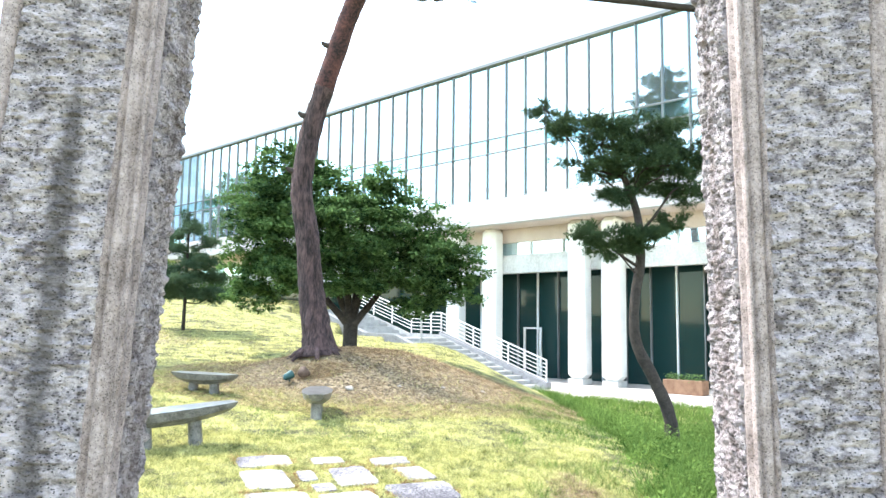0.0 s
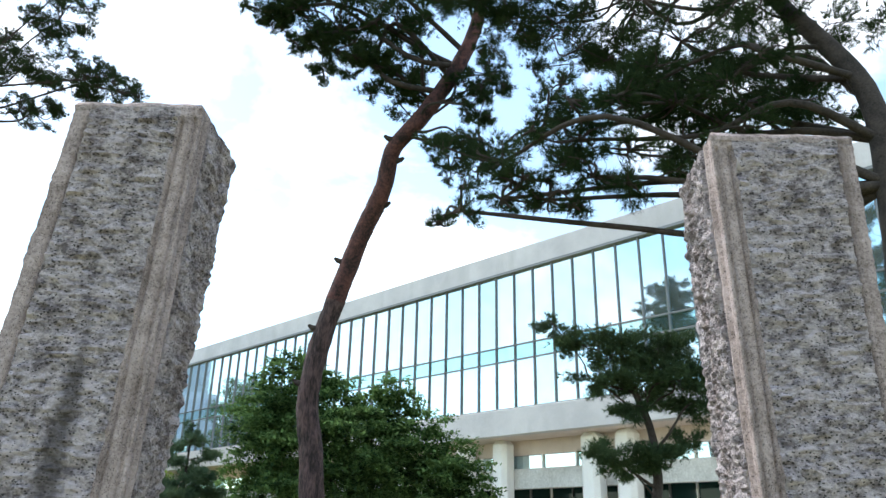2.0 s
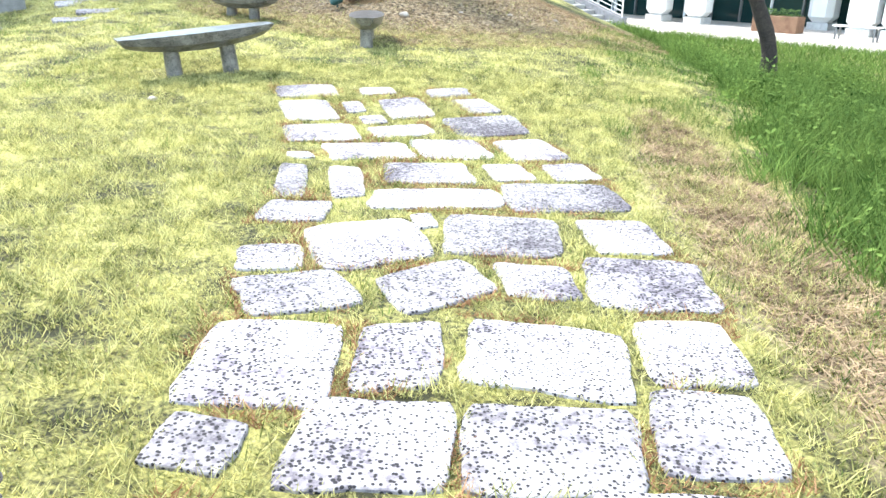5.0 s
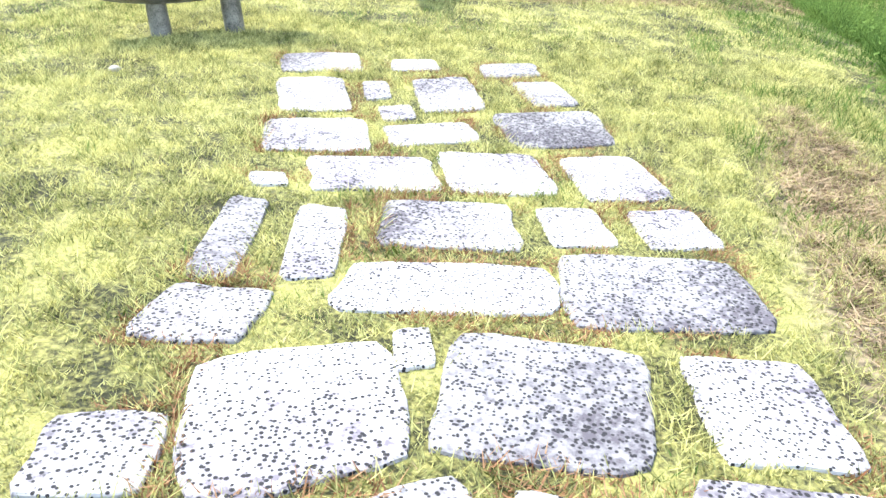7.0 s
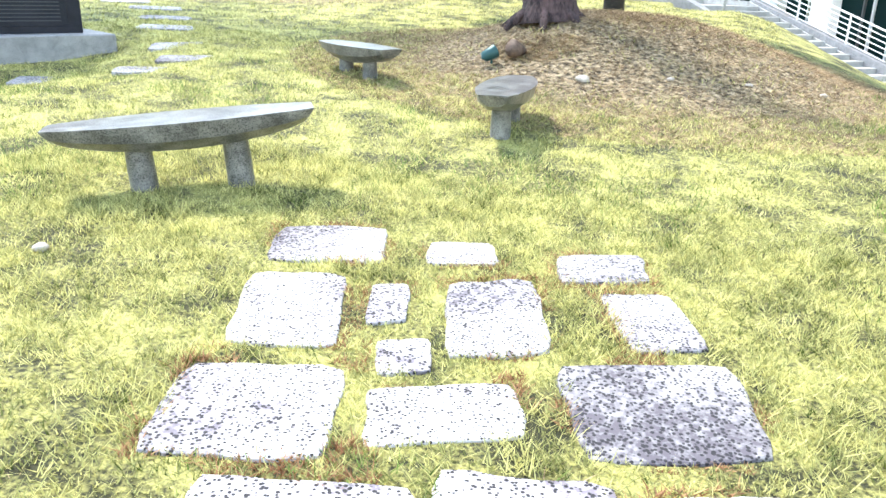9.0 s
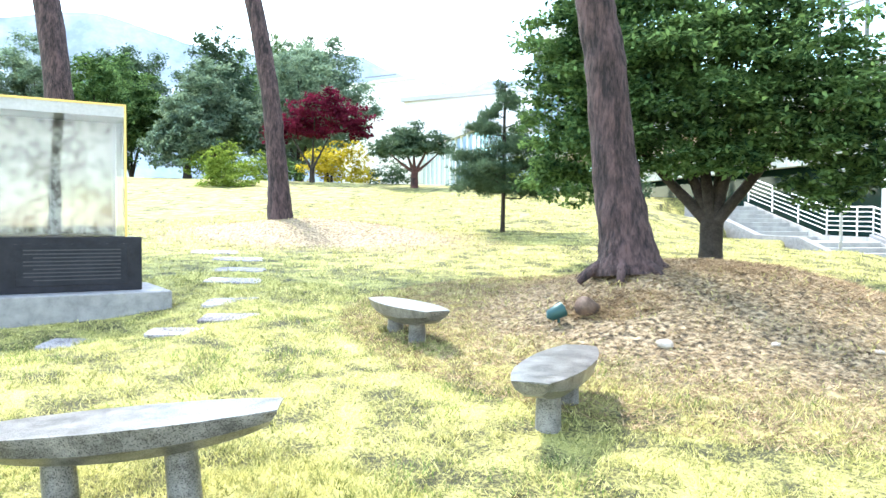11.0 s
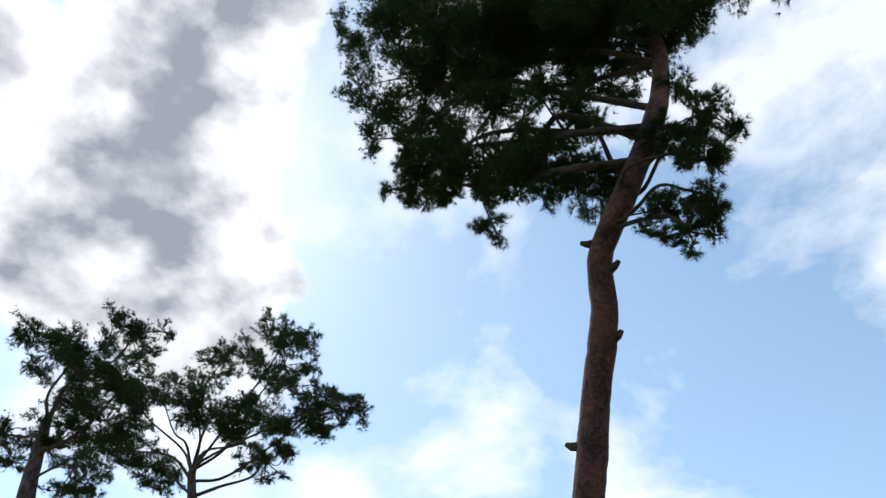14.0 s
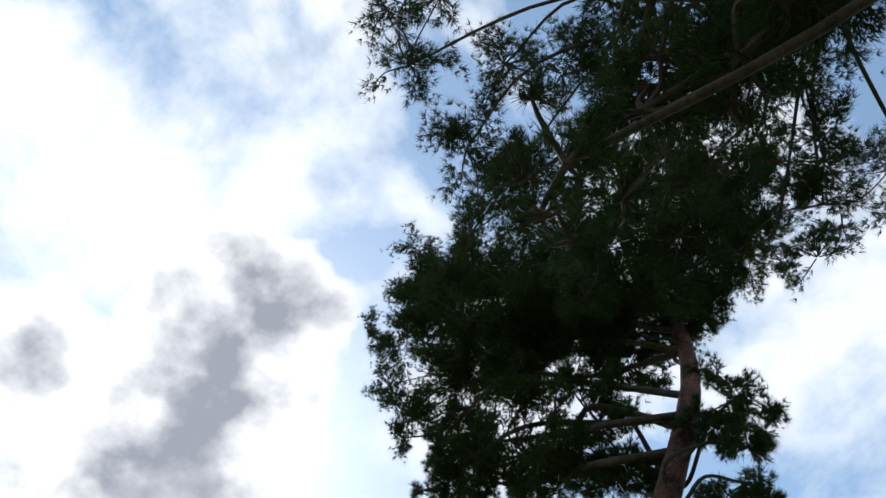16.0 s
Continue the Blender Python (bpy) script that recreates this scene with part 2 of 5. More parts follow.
M_RUST = foliage("rusty_straw", (0.15, 0.06, 0.03), (0.50, 0.30, 0.17), 0.2, 5.0)
M_PANEL = surface("white_cladding", (0.37, 0.37, 0.39), (0.50, 0.50, 0.515), 0.5, 0.55, 0.04, 30, depth=0.003, streak=((0.30, 0.30, 0.31), (0.7, 0.7, 0.12), 0.4))
M_PAINT = surface("white_painted_concrete", (0.72, 0.72, 0.71), (0.83, 0.83, 0.82), 0.8, 0.6, 0.08, 25, depth=0.004)
M_BEAM = surface("stained_concrete", (0.42, 0.42, 0.41), (0.68, 0.68, 0.67), 0.7, 0.8, 0.15, 12, depth=0.006)
M_SOFFIT = surface("soffit_board", (0.50, 0.42, 0.38), (0.60, 0.52, 0.48), 0.8, 0.7, 0.05, 20, depth=0.003)
M_MULLION = plain("grey_bronze_mullion", (0.17, 0.18, 0.19), 0.45, 0.3)
M_GLASS = surface("curtain_wall_glass", (0.58, 0.72, 0.76), (0.64, 0.77, 0.80), 0.4, 0.03, 0.0, 2, metal=0.9, tint=0.12)
M_BANDGLASS = surface("teal_band_glass", (0.38, 0.60, 0.62), (0.44, 0.66, 0.68), 0.4, 0.04, 0.0, 2, metal=0.9, tint=0.08)
M_DARKGLASS = plain("dark_lobby_glass", (0.012, 0.035, 0.035), 0.05, 0.0)
M_DARKGLASS.node_tree.nodes["Principled BSDF"].inputs["Specular IOR Level"].default_value = 0.22
M_STEEL = plain("white_painted_steel", (0.78, 0.79, 0.80), 0.4)
M_STEP = surface("grey_stone_steps", (0.26, 0.26, 0.26), (0.42, 0.42, 0.41), 2, 0.8, 0.15, 60, depth=0.004)
M_PAVE = surface("pale_plaza_paving", (0.48, 0.44, 0.40), (0.64, 0.59, 0.54), 1.2, 0.8, 0.12, 40, depth=0.004)
M_CLEAR = plain("display_glass", (0.95, 0.98, 0.97), 0.02, 0.0, 1.0, 1.45)
M_FAINT = plain("faint_engraved_lettering", (0.035, 0.038, 0.05), 0.6)
M_GOLD = plain("brass_trim", (0.50, 0.36, 0.13), 0.4, 0.9)
M_ETCH = surface("weathered_picture_panel", (0.05, 0.042, 0.04), (0.44, 0.435, 0.43), 2.0, 0.35, 0.05, 9, depth=0.002, mix=(0.43, 0.56), streak=((0.6, 0.61, 0.62), (14, 14, 0.9), 0.4))
M_TEAL = plain("teal_lamp_housing", (0.02, 0.07, 0.075), 0.45, 0.3)
M_POT = surface("brown_pottery", (0.06, 0.035, 0.025), (0.14, 0.09, 0.065), 12, 0.7, 0.2, 60, depth=0.004)
M_PEBBLE = surface("pale_pebble", (0.30, 0.26, 0.22), (0.45, 0.41, 0.37), 9, 0.85, 0.3, 60, depth=0.006)
# aerial haze is painted into the ridge's colour as pale blue-grey
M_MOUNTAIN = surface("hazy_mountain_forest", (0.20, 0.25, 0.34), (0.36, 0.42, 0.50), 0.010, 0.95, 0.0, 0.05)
M_PLANTER = surface("timber_planter", (0.14, 0.07, 0.04), (0.26, 0.15, 0.09), 4, 0.7, 0.2, 50, depth=0.004)
M_FARWALL = surface("pale_rendered_wall", (0.72, 0.72, 0.72), (0.83, 0.83, 0.82), 0.3, 0.8, 0.05, 8, depth=0.005)

# ---- helpers of this place ----
rng = np.random.default_rng(7)


def link(name, me, m, parent=None, label=""):
    me.materials.append(m)
    ob = new(name, me)
    if parent is not None:
        ob.parent = parent
    if label:
        ob["label"] = label
    return ob


def part(name, bm, m, parent=None, label="", smooth=False):
    me = bpy.data.meshes.new(name)
    bm.to_mesh(me)
    bm.free()
    if smooth:
        me.polygons.foreach_set("use_smooth", [True] * len(me.polygons))
    return link(name, me, m, parent, label)


def mesh_np(name, verts, tris, m, parent=None, label="", smooth=False):
    """A mesh of triangles from arrays."""
    me = bpy.data.meshes.new(name)
    verts, tris = np.asarray(verts, np.float32), np.asarray(tris, np.int32)
    me.vertices.add(len(verts))
    me.vertices.foreach_set("co", verts.ravel())
    me.loops.add(tris.size)
    me.loops.foreach_set("vertex_index", tris.ravel())
    me.polygons.add(len(tris))
    me.polygons.foreach_set("loop_start", np.arange(0, tris.size, 3, dtype=np.int32))
    me.polygons.foreach_set("use_smooth", np.full(len(tris), smooth))
    me.update(calc_edges=True)
    return link(name, me, m, parent, label)


def thing(name, x, y, z, label, category, group="", rz=0.0):
    ob = new(name)
    ob.matrix_world = pose(x, y, z, 0, 0, rz)
    return tagged(ob, label, category, group)


def block(lo, hi, bevel=0.0, seg=1, M=None):
    bm = bmesh.new()
    bmesh.ops.create_cube(bm, size=1)
    for v in bm.verts:
        v.co = Vector([lo[i] + (v.co[i] + 0.5) * (hi[i] - lo[i]) for i in range(3)])
    if bevel:
        bmesh.ops.bevel(bm, geom=list(bm.edges), offset=bevel, segments=seg, profile=0.6, affect="EDGES")
    if M is not None:
        bm.transform(M)
    return bm


def tube(points, radii, sides=8, rough=0.0, freq=3.0):
    """A tapered limb along points, as arrays of vertices and triangles."""
    pts = np.array(points, float)
    k = len(pts)
    tang = np.gradient(pts, axis=0)
    tang /= np.linalg.norm(tang, axis=1)[:, None] + 1e-9
    up = np.array([0.31, 0.93, 0.2])
    a = np.cross(tang, up)
    a /= np.linalg.norm(a, axis=1)[:, None] + 1e-9
    b = np.cross(tang, a)
    ang = np.linspace(0, 2 * np.pi, sides, endpoint=False)
    r = np.array(radii, float)[:, None] * np.ones((1, sides))
    if rough:
        for i in range(k):
            for j in range(sides):
                d = a[i] * math.cos(ang[j]) + b[i] * math.sin(ang[j])
                q = pts[i] + d * r[i, j]
                r[i, j] *= 1 + rough * noise.noise(Vector(q * freq)) + 0.5 * rough * noise.noise(Vector(q * freq * 3.1))
    v = pts[:, None, :] + r[..., None] * (a[:, None, :] * np.cos(ang)[None, :, None] + b[:, None, :] * np.sin(ang)[None, :, None])
    idx = np.arange(k * sides).reshape(k, sides)
    p, q = idx[:-1], idx[1:]
    p2, q2 = np.roll(p, -1, 1), np.roll(q, -1, 1)
    tris = np.concatenate([np.stack([p, p2, q2], -1).reshape(-1, 3), np.stack([p, q2, q], -1).reshape(-1, 3)])
    return v.reshape(-1, 3), tris


def joined(pieces):
    vs, ts, n = [], [], 0
    for v, t in pieces:
        vs.append(v)
        ts.append(t + n)
        n += len(v)
    return np.concatenate(vs), np.concatenate(ts)


def bend(points, steps):
    """A smooth line through points."""
    pts = [np.array(p, float) for p in points]
    ext = [2 * pts[0] - pts[1]] + pts + [2 * pts[-1] - pts[-2]]
    out = []
    for i in range(1, len(ext) - 2):
        p0, p1, p2, p3 = ext[i - 1:i + 3]
        for s in np.linspace(0, 1, steps, endpoint=False):
            out.append(0.5 * (2 * p1 + (p2 - p0) * s + (2 * p0 - 5 * p1 + 4 * p2 - p3) * s * s + (3 * p1 - p0 - 3 * p2 + p3) * s ** 3))
    return np.array(out + [pts[-1]])


def unit(n):
    d = rng.normal(size=(n, 3))
    return d / np.linalg.norm(d, axis=1)[:, None]


def needles(cent, out, count, length, width):
    """Tufts of needles: count thin blades spread round each direction."""
    n = len(cent)
    c = np.repeat(cent, count, 0)
    d = np.repeat(out, count, 0) + unit(n * count) * 0.85
    d /= np.linalg.norm(d, axis=1)[:, None]
    side = np.cross(d, unit(n * count))
    side /= np.linalg.norm(side, axis=1)[:, None] + 1e-9
    ln = length * rng.uniform(0.7, 1.2, (n * count, 1))
    v = np.stack([c - side * width / 2, c + side * width / 2, c + d * ln], 1).reshape(-1, 3)
    return v, np.arange(len(v)).reshape(-1, 3)


def leaves(cent, size, droop=0.35):
    """Small pointed leaves of two triangles, lying mostly flat."""
    n = len(cent)
    d = unit(n)
    d[:, 2] = d[:, 2] * 0.5 - droop * rng.uniform(0, 1, n)
    d /= np.linalg.norm(d, axis=1)[:, None]
    s = np.cross(d, np.array([0, 0, 1.0]) + unit(n) * 0.5)
    s /= np.linalg.norm(s, axis=1)[:, None] + 1e-9
    ln = size * rng.uniform(0.6, 1.25, (n, 1))
    a, b = cent, cent + d * ln
    m1, m2 = cent + d * ln * 0.45 + s * ln * 0.28, cent + d * ln * 0.45 - s * ln * 0.28
    v = np.stack([a, m1, b, m2], 1).reshape(-1, 3)
    i = np.arange(n)[:, None] * 4
    return v, np.concatenate([i + [0, 1, 2], i + [0, 2, 3]])


def blades(x, y, z, h, w, lean):
    n = len(x)
    az = rng.uniform(0, 2 * np.pi, n)
    base = np.stack([x, y, z], 1)
    s = np.stack([np.cos(az), np.sin(az), np.zeros(n)], 1) * (w / 2)[:, None]
    az2 = rng.uniform(0, 2 * np.pi, n)
    tip = base + np.stack([np.cos(az2) * lean * h, np.sin(az2) * lean * h, h], 1)
    v = np.stack([base - s, base + s, tip], 1).reshape(-1, 3)
    return v, np.arange(3 * n).reshape(-1, 3)


def sm(a, b, x):
    t = np.clip((x - a) / (b - a), 0, 1)
    return t * t * (3 - 2 * t)


# ---- ground ----
NX = NY = 0.70711  # the long facade faces (-NX, -NY) and runs along (-NX, NY)
PLAZA_Z = -0.85


def along(u, d, z=0.0):
    """A place from metres along the facade, metres out from the origin towards it, and height."""
    return Vector((NX * d - NX * u, NY * d + NY * u, z))


def ground_z(x, y):
    x, y = np.asarray(x, float), np.asarray(y, float)
    rise = np.interp(y, [-50, 8, 10, 12, 14, 18, 22, 25, 31, 38, 44, 70], [0.0, 0.0, 0.15, 0.3, 0.4, 0.58, 0.92, 1.15, 1.9, 2.72, 2.8, 2.6])
    z = -0.045 * np.clip(x, -45, 1.4) + rise
    z = z + 0.62 * sm(1.0, 0.1, np.hypot((x + 1.15) / 3.3, (y - 15.9) / 3.1))
    z = z + 0.28 * sm(1.0, 0.15, np.hypot((x + 11.5) / 3.8, (y - 21.6) / 2.6))
    z = z - 0.2 * sm(1.0, 0.2, np.hypot((x + 7.4) / 2.4, (y - 12.0) / 2.6))
    side = sm(1.3, 6.0, x + 0.10 * np.clip(y - 10, 0, 20) * (x > 0))
    z = z * (1 - side) + side * (-0.55)
    d, u = NX * x + NY * y, -NX * x + NY * y
    low = sm(20.5, 23.2, d) * sm(27.5, 19.5, u)
    z = z * (1 - low) + low * (PLAZA_Z - 0.25)
    foot = np.interp(u, [17, 18.7, 20.2, 24.8, 26.8, 31, 36], [-1.1, -0.9, -0.47, 1.13, 1.18, 2.48, 2.9])
    by_stair = sm(15.5, 21.0, d) * sm(17, 20, u) * sm(40, 34, u)
    z = z * (1 - by_stair) + by_stair * np.minimum(z, foot)
    cut = sm(22.6, 23.0, d) * sm(40, 36, u)
    return z * (1 - cut) + cut * (PLAZA_Z - 0.3)


def litter_share(x, y):
    """Where pine needles lie: on the two mounds round the trunks."""
    return np.maximum(sm(1.05, 0.75, np.hypot((x + 1.0) / 3.3, (y - 15.7) / 3.0)), sm(1.0, 0.7, np.hypot((x + 11.2) / 4.2, (y - 21.2) / 2.4)))


def spaced(lo, hi, step_near, centre, far):
    out, x = [centre], centre
    while x < hi:
        x += step_near * (1 + (abs(x - centre) / far) ** 2)
        out.append(min(x, hi))
    x = centre
    while x > lo:
        x -= step_near * (1 + (abs(x - centre) / far) ** 2)
        out.append(max(x, lo))
    return np.array(sorted(set(out)))


gx, gy = spaced(-1500, 1500, 0.09, -0.5, 5.0), spaced(-400, 2500, 0.09, 7.5, 5.5)
X, Y = np.meshgrid(gx, gy, indexing="ij")
Z = ground_z(X, Y)
near = sm(30, 12, np.hypot(X, Y - 8))
rip = np.array([[noise.noise(Vector((a * 1.7, b * 1.7, 0))) * 0.03 + noise.noise(Vector((a * 6, b * 6, 3))) * 0.012 if w > 0.01 else 0 for a, b, w in zip(r1, r2, r3)] for r1, r2, r3 in zip(X, Y, near)])
off_path = np.hypot(np.clip(np.abs(X - np.interp(Y, [2.5, 5, 9.4], [0.15, 0.0, -0.8])) - 1.25, 0, 9), np.clip(np.abs(Y - 6) - 3.6, 0, 9))
Z = Z + rip * near * sm(0.0, 0.5, off_path)
ii = np.arange(X.size).reshape(X.shape)
quad = np.concatenate([np.stack([ii[:-1, :-1], ii[1:, :-1], ii[1:, 1:]], -1).reshape(-1, 3), np.stack([ii[:-1, :-1], ii[1:, 1:], ii[:-1, 1:]], -1).reshape(-1, 3)])
ground = mesh_np("ground", np.stack([X, Y, Z], -1).reshape(-1, 3), quad, M_LAWN, smooth=True)
tagged(ground, "sloping lawn of dry yellow-green grass", "lawn", kind="structure")
# bare needle litter shows on the mounds: the lawn's material is mixed there by place
nt = M_LAWN.node_tree
lawn_bsdf = nt.nodes["Principled BSDF"]
lawn_col = lawn_bsdf.inputs["Base Color"].links[0].from_socket
tcn = nt.nodes.new("ShaderNodeTexCoord")
wob = nt.nodes.new("ShaderNodeTexNoise")
wob.inputs["Scale"].default_value, wob.inputs["Detail"].default_value, wob.inputs["Roughness"].default_value = 1.5, 9, 0.72
nt.links.new(tcn.outputs["Object"], wob.inputs["Vector"])
masks = []
for cx, cy, rx, ry in ((-1.0, 15.7, 3.5, 3.2), (-11.2, 21.2, 4.4, 2.6), (1.62, 6.3, 0.5, 3.3)):
    mp = nt.nodes.new("ShaderNodeMapping")
    mp.vector_type = "POINT"
    mp.inputs["Location"].default_value = (-cx / rx, -cy / ry, 0)
    mp.inputs["Scale"].default_value = (1 / rx, 1 / ry, 0)
    nt.links.new(tcn.outputs["Object"], mp.inputs["Vector"])
    ln = nt.nodes.new("ShaderNodeVectorMath")
    ln.operation = "LENGTH"
    nt.links.new(mp.outputs[0], ln.inputs[0])
    ad = nt.nodes.new("ShaderNodeMath")
    ad.operation = "ADD"
    nt.links.new(ln.outputs["Value"], ad.inputs[0])
    nt.links.new(wob.outputs["Fac"], ad.inputs[1])
    mr = nt.nodes.new("ShaderNodeMapRange")
    mr.inputs["From Min"].default_value, mr.inputs["From Max"].default_value = 1.22, 1.62
    mr.inputs["To Min"].default_value, mr.inputs["To Max"].default_value = 1, 0
    nt.links.new(ad.outputs[0], mr.inputs["Value"])
    masks.append(mr.outputs[0])
mx1 = nt.nodes.new("ShaderNodeMath")
mx1.operation = "MAXIMUM"
nt.links.new(masks[0], mx1.inputs[0])
nt.links.new(masks[1], mx1.inputs[1])
mx2 = nt.nodes.new("ShaderNodeMath")
mx2.operation = "MAXIMUM"
nt.links.new(mx1.outputs[0], mx2.inputs[0])
nt.links.new(masks[2], mx2.inputs[1])
lit = nt.nodes.new("ShaderNodeTexNoise")
lit.inputs["Scale"].default_value, lit.inputs["Detail"].default_value = 20, 9
nt.links.new(tcn.outputs["Object"], lit.inputs["Vector"])
lr = nt.nodes.new("ShaderNodeValToRGB")
lr.color_ramp.elements[0].position, lr.color_ramp.elements[1].position = 0.36, 0.66
lr.color_ramp.elements[0].color, lr.color_ramp.elements[1].color = (0.045, 0.034, 0.022, 1), (0.50, 0.39, 0.25, 1)
nt.links.new(lit.outputs["Fac"], lr.inputs["Fac"])
mc = nt.nodes.new("ShaderNodeMix")
mc.data_type = "RGBA"
nt.links.new(mx2.outputs[0], mc.inputs["Factor"])
nt.links.new(lawn_col, mc.inputs[6])
nt.links.new(lr.outputs[0], mc.inputs[7])
nt.links.new(mc.outputs[2], lawn_bsdf.inputs["Base Color"])

# paved forecourt in front of the building
bm = bmesh.new()
ring = [along(-45, 23.4), along(19.2, 23.4), along(24, 25.2), along(24, 34), along(-45, 34)]
lower = [bm.verts.new((p.x, p.y, PLAZA_Z - 0.2)) for p in ring]
upper = [bm.verts.new((p.x, p.y, PLAZA_Z)) for p in ring]
bm.faces.new(upper)
for i in range(len(ring)):
    bm.faces.new((lower[i], lower[(i + 1) % len(ring)], upper[(i + 1) % len(ring)], upper[i]))
tagged(part("pavement", bm, M_PAVE), "pale stone paved forecourt before the building", "paving", kind="structure")


# ---- building ----
def in_facade(lo, hi, bevel=0.0):
    """A block given by metres along the facade (u), out from the origin (d) and height."""
    M = Matrix(((-NX, NX, 0, 0), (NY, NY, 0, 0), (0, 0, 1, 0), (0, 0, 0, 1)))
    bm = block(lo, hi, bevel, 1, M)
    bmesh.ops.recalc_face_normals(bm, faces=list(bm.faces))
    return bm


U0, U1, GD = -16.0, 58.0, 27.75
Z_SOFFIT, Z_SILL, Z_HEAD, Z_TOP = 6.46, 7.65, 14.3, 15.5
hall = thing("museum_building", *along(20, 30, 0), "long white modern building with glazed upper storeys on columns", "building")
hall.matrix_world = Matrix()
part("wall", in_facade((U0, GD + 0.3, Z_SILL), (U1, GD + 14, Z_TOP - 0.2)), M_FARWALL, hall)
part("parapet", in_facade((U0, GD - 0.15, Z_HEAD + 0.12), (U1, GD + 14.2, Z_TOP), 0.03), M_PANEL, hall, "pale grey metal parapet")
part("eaves_strip", in_facade((U0, GD - 0.2, Z_HEAD), (U1, GD + 0.2, Z_HEAD + 0.12)), M_MULLION, hall, "dark strip above the glazing")
part("spandrel_band", in_facade((U0, GD - 0.25, Z_SOFFIT), (U1, GD + 0.2, Z_SILL), 0.02), M_PANEL, hall, "white cladding band below the glazing")
part("soffit", in_facade((U0, GD + 0.2, Z_SOFFIT), (U1, GD + 14, Z_SOFFIT + 0.3)), M_SOFFIT, hall, "pinkish grey soffit")
part("soffit_drop", in_facade((U0, 29.45, 5.78), (U1, GD + 14, Z_SOFFIT)), M_SOFFIT, hall, "lower inner soffit")
part("lobby_beam", in_facade((U0, 29.35, 4.25), (U1, 29.75, 5.15), 0.02), M_BEAM, hall, "streaked concrete beam between the columns")
part("clerestory_glass", in_facade((U0, 29.6, 5.15), (U1, 29.66, 5.78)), M_GLASS, hall, "strip of glass above the beam")
part("lobby_glass", in_facade((U0, 31.2, PLAZA_Z), (U1, 31.3, 5.0)), M_DARKGLASS, hall, "dark green lobby glazing")
part("lobby_ceiling", in_facade((U0, 29.75, 4.9), (U1, 33, 5.1)), M_SOFFIT, hall)
part("end_wall", in_facade((U1, GD, -1), (U1 + 0.3, GD + 14, Z_TOP - 0.1)), M_PANEL, hall)
u = U0 + 0.47
PITCH = 1.155
us = []
while u < U1:
    us.append(u)
    u += PITCH
mull = in_facade((-0.024, GD - 0.09, Z_SILL), (0.024, GD + 0.06, Z_HEAD))
mull_me = bpy.data.meshes.new("mullion")
mull.to_mesh(mull_me)
mull.free()
mull_me.materials.append(M_MULLION)
pane_me = []
for z0, z1 in ((Z_SILL, 9.92), (9.98, 10.64), (10.70, Z_HEAD)):
    pb = in_facade((0.03, GD, z0), (PITCH - 0.03, GD + 0.03, z1))
    me = bpy.data.meshes.new("pane")
    pb.to_mesh(me)
    pb.free()
    me.materials.append(M_BANDGLASS if z1 == 10.64 else M_GLASS)
    pane_me.append(me)
for u in us:
    ob = new("mullion", mull_me)
    ob.parent, ob.location = hall, along(u, 0)
    for k, me in enumerate(pane_me):
        ob = new("pane", me)
        ob.parent = hall
        ob.matrix_basis = Matrix.Translation(along(u, 0))
for z in (9.92, 10.64):
    part("transom", in_facade((U0, GD - 0.06, z), (U1, GD + 0.06, z + 0.06)), M_MULLION, hall)
part("sill", in_facade((U0, GD - 0.1, Z_SILL), (U1, GD + 0.05, Z_SILL + 0.07)), M_MULLION, hall)
for u in np.arange(U0 + 0.5, 30, 1.25):
    part("lobby_mullion", in_facade((u - 0.03, 31.08, PLAZA_Z), (u + 0.03, 31.2, 4.95)), M_STEEL if int(u * 4) % 3 == 0 else M_MULLION, hall)
for u in np.arange(U0 + 0.5, 40, 1.9):
    part("clerestory_mullion", in_facade((u - 0.04, 29.5, 5.15), (u + 0.04, 29.6, 5.78)), M_STEEL, hall)
part("door_frame", in_facade((22.9, 30.9, PLAZA_Z), (22.98, 31.0, 1.55)), M_STEEL, hall)
part("door_frame", in_facade((23.9, 30.9, PLAZA_Z), (23.98, 31.0, 1.55)), M_STEEL, hall)
part("door_frame", in_facade((22.9, 30.9, 1.55), (23.98, 31.0, 1.63)), M_STEEL, hall)
for u, d in ((26.9, 29), (24.45, 29), (19.35, 29), (17.6, 29), (11.5, 29), (10.4, 29), (13.5, 30.6), (3.4, 29), (2.2, 29)):
    col = part("column", in_facade((u - 0.45, d - 0.45, PLAZA_Z + 0.25), (u + 0.45, d + 0.45, Z_SOFFIT), 0.2), M_PAINT, hall, "white painted concrete column")
    part("column_foot", in_facade((u - 0.38, d - 0.38, PLAZA_Z), (u + 0.38, d + 0.38, PLAZA_Z + 0.25)), M_BEAM, col)

# stair beside the building
stair = thing("outdoor_stair", 0, 0, 0, "grey stone stair with white steel railings up the slope", "stair")
n1 = 12
for k in range(n1):
    z = PLAZA_Z + (k + 1) * 0.162
    part("step", in_facade((19.0 + k * 0.48, 23.05, z - 0.30), (19.0 + k * 0.48 + 0.56, 25.6, z), 0.01), M_STEP, stair)
zl = PLAZA_Z + n1 * 0.162
part("landing", in_facade((19.0 + n1 * 0.48, 23.05, zl - 0.5), (27.0, 25.6, zl)), M_STEP, stair)
for k in range(8):
    z = zl + (k + 1) * 0.162
    part("step", in_facade((27.0 + k * 0.46, 23.05, z - 0.30), (27.0 + k * 0.46 + 0.54, 25.6, z), 0.01), M_STEP, stair)


